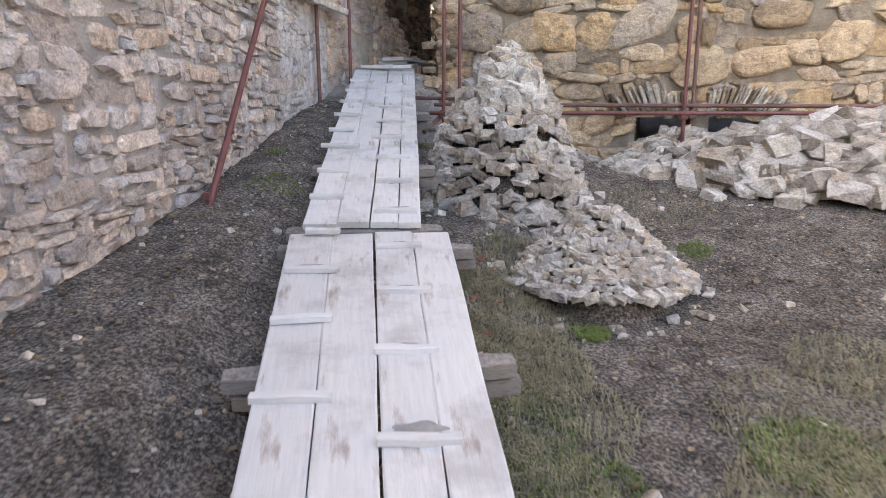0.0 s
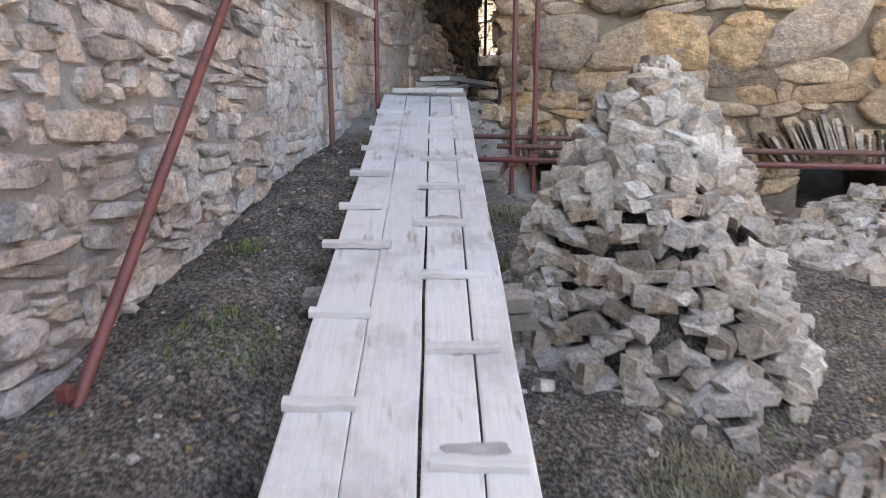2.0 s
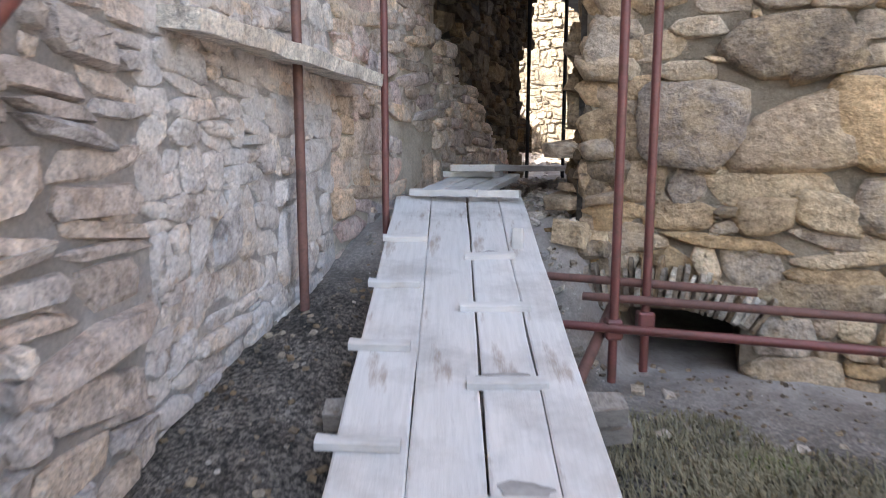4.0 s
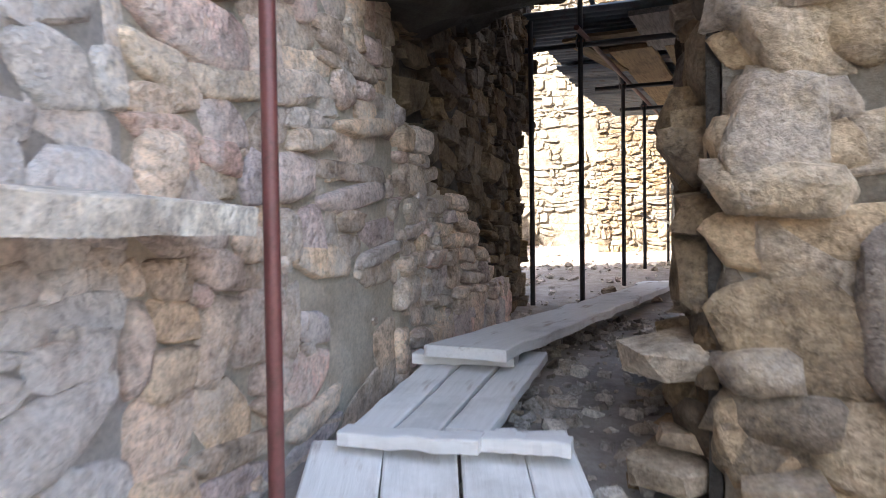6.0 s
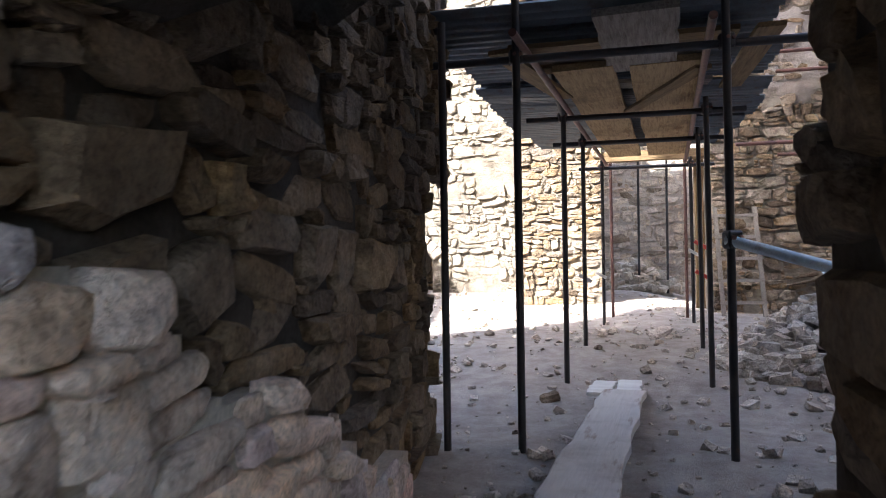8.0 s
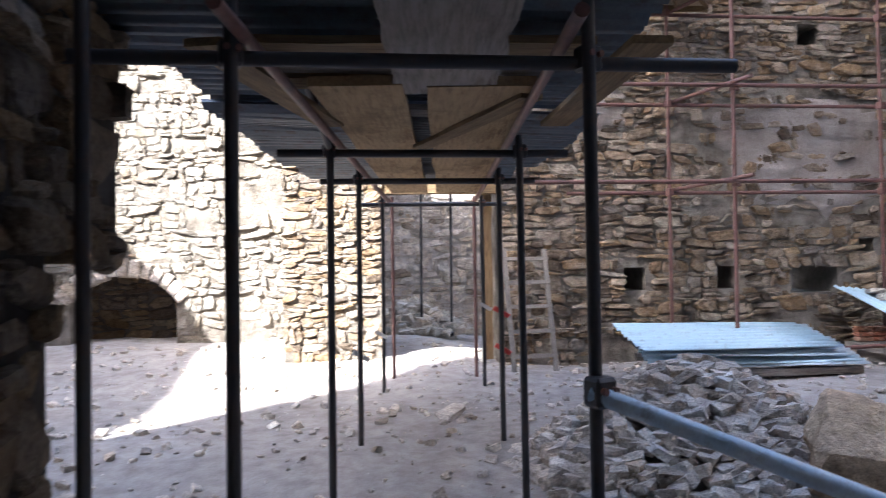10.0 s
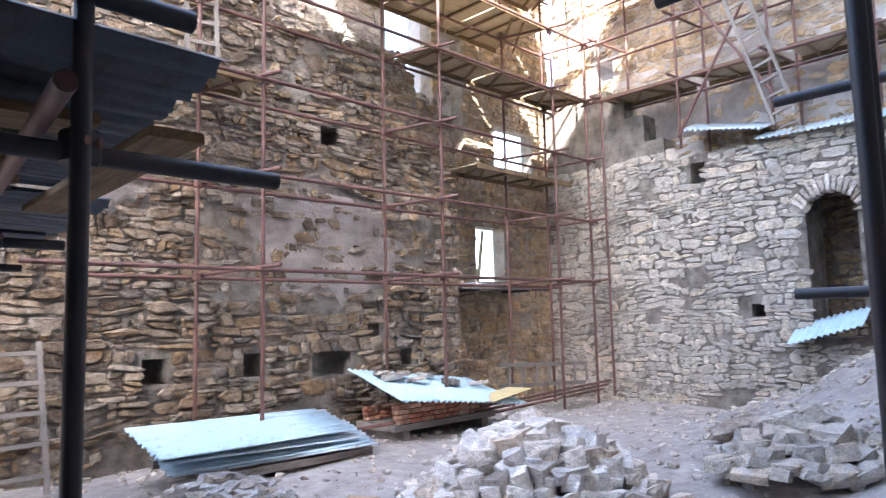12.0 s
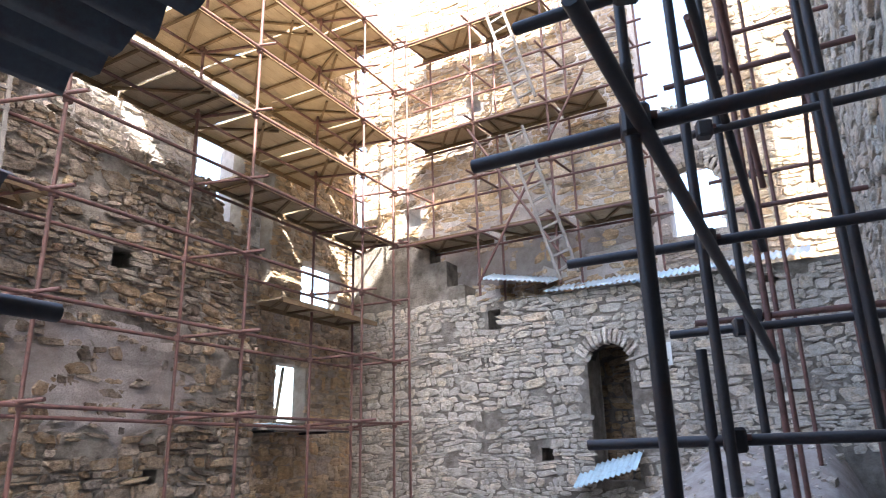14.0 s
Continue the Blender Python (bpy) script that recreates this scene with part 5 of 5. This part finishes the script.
def ladder(m, length, width, rungs, label, key="old_wood"):
    top = empty("ladder", m)
    tagged(top, label, "ladder", "ladders")
    for x in (-width / 2, width / 2):
        block("stile", pose(x, 0, length / 2), (0.06, 0.04, length), top, key, "thing")
    for i in range(rungs):
        z = length * (i + 0.6) / rungs
        block("rung", pose(0, -0.012, z), (width + 0.08, 0.025, 0.05), top, key, "thing")
    return top


ladder(pose(-1.42, 21.4, 2.15, -15, 0, 4), 1.75, 0.6, 5, "old grey wooden ladder leaning on the ruined wall")
ladder(pose(9.3, 16.85, 7.4, 0, 6, 90) @ pose(0, 0, 0, 0, 10, 0), 3.6, 0.4, 11, "tall grey wooden ladder between the decks")
ladder(pose(9.35, 17.5, 11.5, 0, 6, 90) @ pose(0, 0, 0, 0, 9, 0), 3.2, 0.4, 10, "tall grey wooden ladder between the decks")
ladder(pose(0.75, 21.7, 7.5, -8, 0, -12), 3.6, 0.42, 11, "weathered grey ladder on the upper scaffold")

# ---- dark tubes close by the passage mouth ----
nearby = empty("near_scaffold", pose(0, -0.07, 2.23))
tagged(nearby, "near scaffold of thick dark tubes beside the passage", "scaffold")
for x, y, z0, z1, rad in ((-1.51, 13.19, 3.3, 5.12, 0.0242), (-0.79, 13.33, 2.4, 8.6, 0.0242), (-0.3, 13.19, 3.8, 8.2, 0.0242), (-0.2, 13.27, 2.2, 4.41, 0.0242), (0.69, 13.13, 2.5, 8.4, 0.0242), (0.75, 12.6, 2.7, 9.2, 0.0242),
                          (-0.1, 12.6, 4.2, 8.2, 0.0242), (1.95, 13.1, 2.9, 9.6, 0.0242), (2.0, 12.5, 2.9, 9.6, 0.0242), (3.4, 13.1, 3.4, 10.6, 0.0242), (3.4, 12.5, 3.4, 10.6, 0.0242), (5.2, 13.0, 3.8, 11.6, 0.0242)):
    tube("standard", (x, y, z0 - 2.2), (x + 0.01, y, z1 - 2.2), nearby, "tube_dark" if x < 1 else "tube_rust", rad)
for x, z, y0, y1 in ((-1.49, 4.93, 12.1, 13.74), (-1.38, 5.49, 12.9, 13.6), (-0.24, 4.89, 12.1, 13.84), (-0.22, 4.02, 12.2, 13.82), (0.8, 4.65, 12.1, 13.58), (0.4, 5.72, 12.2, 13.45), (1.95, 4.9, 12.1, 13.6), (1.95, 6.9, 12.2, 13.6), (3.4, 6.2, 12.2, 13.7), (3.4, 8.1, 12.2, 13.6), (5.2, 7.2, 12.2, 13.7)):
    tube("transom", (x + 0.03, y0, z - 2.2), (x + 0.03, y1, z - 2.2), nearby, "tube_dark" if x < 1 else "tube_rust", 0.0242)
    coupler((x, 13.18, z - 2.2), nearby, "tube_dark", 0.085, True)
tube("brace", (-2.077, 13.176, 2.789), (1.118, 13.048, 2.285), nearby, "tube_dark")
tube("brace", (-0.236, 13.095, 3.956), (1.288, 13.021, 3.007), nearby, "tube_dark")
tube("brace", (0.872, 13.018, 4.648), (1.832, 12.980, 3.623), nearby, "tube_rust")
tube("brace", (1.570, 12.650, 4.663), (1.290, 12.525, 3.331), nearby, "tube_rust")
tube("ledger", (0.6, 13.2, 4.4), (5.6, 13.2, 4.4), nearby, "tube_rust")
tube("ledger", (0.6, 12.56, 4.9), (5.6, 12.56, 4.9), nearby, "tube_rust")
tube("ledger", (0.6, 13.2, 6.4), (5.6, 13.2, 6.4), nearby, "tube_rust")

# ---- heaps in the court ----
heap("stone_heap", -1.1, 17.4, 2.06, 1.42, 1.1, 0.82, 0.155, "limestone", 71, "broad heap of pale building stones in the court", power=1.3)
heap("stone_heap", 2.55, 17.45, 2.08, 1.3, 0.72, 0.72, 0.27, "limestone", 72, "long heap of large pale mossy rubble", count=230, power=1.8, turn=-32, flat=1.35, spread=0.1)
heap("stone_heap", 4.85, 15.4, 2.3, 0.95, 0.65, 0.5, 0.32, "grey", 73, "small heap of large slabs on the earth", count=60, power=1.4, turn=-40)


def boulder(x, y, z, size, turn, key, label, seed):
    bm = hull_rock(seed, 0.7, 12)
    bmesh.ops.subdivide_edges(bm, edges=list(bm.edges), cuts=5, use_grid_fill=True)
    for _ in range(1):
        bmesh.ops.smooth_vert(bm, verts=list(bm.verts), factor=0.5, use_axis_x=True, use_axis_y=True, use_axis_z=True)
    for v in bm.verts:
        v.co += v.co.normalized() * (0.09 * noise.noise(v.co * 3 + Vector((seed, 0, 0))) + 0.035 * noise.noise(v.co * 9 + Vector((seed, 3, 0))))
    ob = part("boulder", bm, MAT[key])
    ob.matrix_world = pose(x, y, z, 8, -14, turn) @ Matrix.Diagonal((*size, 1))
    return tagged(ob, label, "boulder")


boulder(-0.35, 16.5, 2.34, (0.95, 0.75, 0.85), 55, "warm", "large ochre boulder beside the stone heap", 81)
boulder(5.75, 16.55, 2.5, (0.9, 0.4, 0.25), -30, "pale", "long flat slab lying on the earth", 82)
boulder(-4.05, 15.9, 2.02, (0.18, 0.14, 0.1), 20, "brown", "small brown stone on the floor", 83)
# two added boards stand for the split end of the walk plank
for k, (x, y) in enumerate(((-3.74, 15.72), (-3.51, 15.74))):
    ob = part("floor_board", plank_bm(0.5, 0.185, 0.03, 800 + k), MAT["white_paint"])
    ob.matrix_world = pose(x, y, 2.12, 0, 0, -8 + 4 * k)
    tagged(ob, "white-dusted split end of the walk plank", "board", "boards on the floor")
boulder(-2.9, 18.9, 2.2, (0.3, 0.22, 0.12), 40, "pale", "pale flat stone on the floor", 84)

# ---- stacks of tin and the covered brick stack ----
for k in range(4):
    tin(pose(2.62 - 0.09 * k, 20.2 + 0.05 * k, 2.28 + 0.07 * k, 0.6 * k, -17, 90 + 3 * k - 5), 2.75, 0.92, 820 + k, "zinc_sky" if k % 2 else "tin", None, "light blue-grey corrugated sheet in a stack")
for k in range(2):
    ob = part("beam", plank_bm(2.8, 0.1, 0.09, 826 + k), MAT["old_wood"])
    ob.matrix_world = pose(-0.2, 20.4 + 0.5 * k, 2.27 + 0.17 * k, 0, 0, -90)
    tagged(ob, "grey timber under the stacked sheets", "timber", "timbers under the sheets")
bricks = empty("brick_stack", pose(4.55, 21.25, 2.15))
tagged(bricks, "stack of red bricks on a timber pallet", "bricks")
block("pallet", pose(0, 0, 0.2), (2.3, 0.95, 0.1), bricks, "old_wood", "thing")
block("pallet_foot", pose(-0.9, 0, 0.07), (0.15, 0.9, 0.16), bricks, "old_wood", "thing")
block("pallet_foot", pose(0.9, 0, 0.07), (0.15, 0.9, 0.16), bricks, "old_wood", "thing")
rb = rng_of(95)
for lay in range(4):
    for i in range(8):
        for j in range(2 if lay < 3 else 1):
            block("brick", pose(-0.95 + 0.27 * i + rb.uniform(-0.01, 0.01), -0.4 + 0.75 * j, 0.29 + 0.075 * lay, 0, 0, rb.uniform(-4, 4)), (0.25, 0.13, 0.07), bricks, "brick")
tin(pose(3.2, 20.35, 2.8, 14, 6, -4), 1.6, 2.65, 830, "zinc_sky", None, "light blue corrugated sheet covering the brick stack")
ob = part("yellow_board", plank_bm(1.1, 0.5, 0.012, 835, 0.006, 4), MAT["yellow_sheet"])
ob.matrix_world = pose(4.9, 20.62, 2.66, 6, 0, -84)
tagged(ob, "pale yellow board under the sheet", "board")
rt = rng_of(97)
for k in range(9):
    x, y = 3.6 + 2.4 * rt.random(), 21.0 + 0.5 * rt.random()
    ob = new("slab_stone", rock_mesh(rt.randrange(16), "heap"))
    ob.matrix_world = pose(x, y, 2.93 - 0.1 * (x - 3.3) + 0.22 * (y - 20.55) + 0.06, 4, 8, rt.uniform(0, 180)) @ Matrix.Diagonal((0.34, 0.28, 0.14, 1))
    tagged(ob, "flat pale stone weighing down the sheet", "stone", "stones on the sheet")
# frames of wood and tubes lying in the corner
lie = empty("timber_frame", pose(7.6, 21.3, 2.2))
tagged(lie, "wooden frame lying against the corner", "timber")
for z in (0.45, 0.85):
    block("rail", pose(0.2, 0, z, 0, 2, -8), (2.4, 0.06, 0.07), lie, "old_wood", "thing")
for k in range(7):
    block("slat", pose(-0.85 + 0.36 * k, 0.02 - 0.05 * k, 0.65, 0, 0, -8), (0.05, 0.03, 0.4), lie, "old_wood", "thing")
for k in range(3):
    tube("spare_tube", (-2.4, -0.4 - 0.12 * k, 0.12 + 0.1 * k), (2.1, -0.15 - 0.1 * k, 0.2 + 0.1 * k), lie, "tube_rust")
# east wall: tin coping, awning, sign
for k, (y0, y1, z0, z1, w) in enumerate(((19.0, 17.4, 7.75, 7.3, 0.7), (17.6, 15.6, 7.32, 7.3, 0.65), (15.8, 14.2, 7.3, 7.33, 0.6), (14.4, 12.6, 7.33, 7.4, 0.6))):
    ln = y0 - y1
    tin(pose(10.35, y1, (z0 + z1) / 2 + 0.16 + 0.03 * (k % 2), math.degrees(math.atan2(z0 - z1, ln)) * 0.6, -22, 0) @ pose(-0.65, 0, 0, 0, 0, 0) @ pose(0, ln, 0, 0, 0, -90), w + 0.05, ln, 840 + k, "tin" if k != 2 else "zinc_sky", None, "pale blue-grey corrugated sheet capping the grey wall")
tin(pose(9.35, 15.9, 3.72, -14, -24, 0) @ pose(0, 1.35, 0, 0, 0, -90), 0.75, 1.35, 850, "zinc_sky", None, "light blue corrugated awning over a low niche")
sign = empty("notice_sign", pose(9.94, 15.36, 5.78, 0, 0, -90))
tagged(sign, "small white notice with a dark round mark on the wall", "sign")
block("panel", pose(0, 0, 0), (0.32, 0.015, 0.44), sign, "white_paint", "thing")
bm = bmesh.new()
bmesh.ops.create_cone(bm, cap_ends=True, segments=20, radius1=0.075, radius2=0.075, depth=0.006)
mark = part("mark", bm, MAT["black_mark"], sign, "dark round pictogram")
mark.matrix_basis = pose(0, -0.012, 0.06, 90, 0, 0)
bm = bmesh.new()
bmesh.ops.create_cone(bm, cap_ends=True, segments=20, radius1=0.05, radius2=0.05, depth=0.006)
inner_mark = part("mark_centre", bm, MAT["white_paint"], sign)
inner_mark.matrix_basis = pose(0, -0.017, 0.06, 90, 0, 0)
block("text_bar", pose(0, -0.01, -0.12), (0.2, 0.005, 0.03), sign, "black_mark", "thing")
# loose masonry heap of the small putlog hole, orange plank by the small window, niche posts
plank_w = part("leaning_board", plank_bm(1.2, 0.1, 0.03, 860), MAT["deck_wood"], tall)
plank_w.matrix_basis = pose(7.2, 22.5, 2.5, 97, 0, 12)
# sill below the small bright window
sill = empty("window_shelf", pose(7.45, 22.35, 4.62))
tagged(sill, "pale tin-topped board shelf below the small window", "shelf")
block("board", pose(0, 0, 0), (1.9, 0.72, 0.05), sill, "old_wood", "thing")
tin(pose(-0.9, -0.38, 0.05, 3, 0, 0), 0.7, 1.2, 871, "zinc_sky", sill, "light blue corrugated sheet")
for x in (-0.8, 0.75):
    tube("bearer", (x, -0.4, -0.05), (x, 0.34, -0.05), sill, "tube_dark")
# posts inside the roofless room
for x in (-2.75, -2.2):
    single_tube("room_post", (x, 24.6, 2.3), (x + 0.02, 24.6, 5.6), "tube_dark", "dark tube standing in the roofless room", group="posts in the roofless room")
jambpost = part("door_post", plank_bm(2.6, 0.14, 0.12, 870, 0.01, 8), MAT["brown_wood"])
jambpost.matrix_world = pose(-1.98, 22.3, 2.2, 90, 0, 0)
tagged(jambpost, "rough brown timber door post", "post")
lintel = part("door_lintel", plank_bm(2.2, 0.2, 0.16, 871, 0.01, 6), MAT["brown_wood"])
lintel.matrix_world = pose(-3.75, 22.3, 4.85, 0, 0, -90)
tagged(lintel, "rough timber lintel over the doorway", "lintel")
heap("stone_heap", -2.9, 24.9, 2.4, 1.0, 0.5, 0.5, 0.24, "grey", 74, "rubble heaped in the roofless room", count=60, power=1.3)


def settle_court():
    """Sets everything beyond the gate, built on the court's own axes, in its place."""
    stays = ("ground", "litter", "court_gravel", "earth_rubble", "gate_rubble", "sun", "ceiling", "walk_plank", "step_boards", "broken_masonry", "corner_quoins")
    for ob in list(scene.objects):
        if ob.parent or ob.type not in {"MESH", "EMPTY"} or ob.name.startswith(stays) or ob.name.startswith(("wall_gate", "wall_front", "wall_yard", "wall_west")):
            continue
        spots = [ob.matrix_world @ Vector(c) for c in ob.bound_box] if ob.type == "MESH" else [ob.matrix_world @ c.matrix_basis.translation for c in ob.children]
        if sum(p.y for p in spots) / len(spots) > 11.6:
            ob.matrix_world = Matrix.Translation(COURT_SHIFT) @ ob.matrix_world


lay_stones()
settle_court()
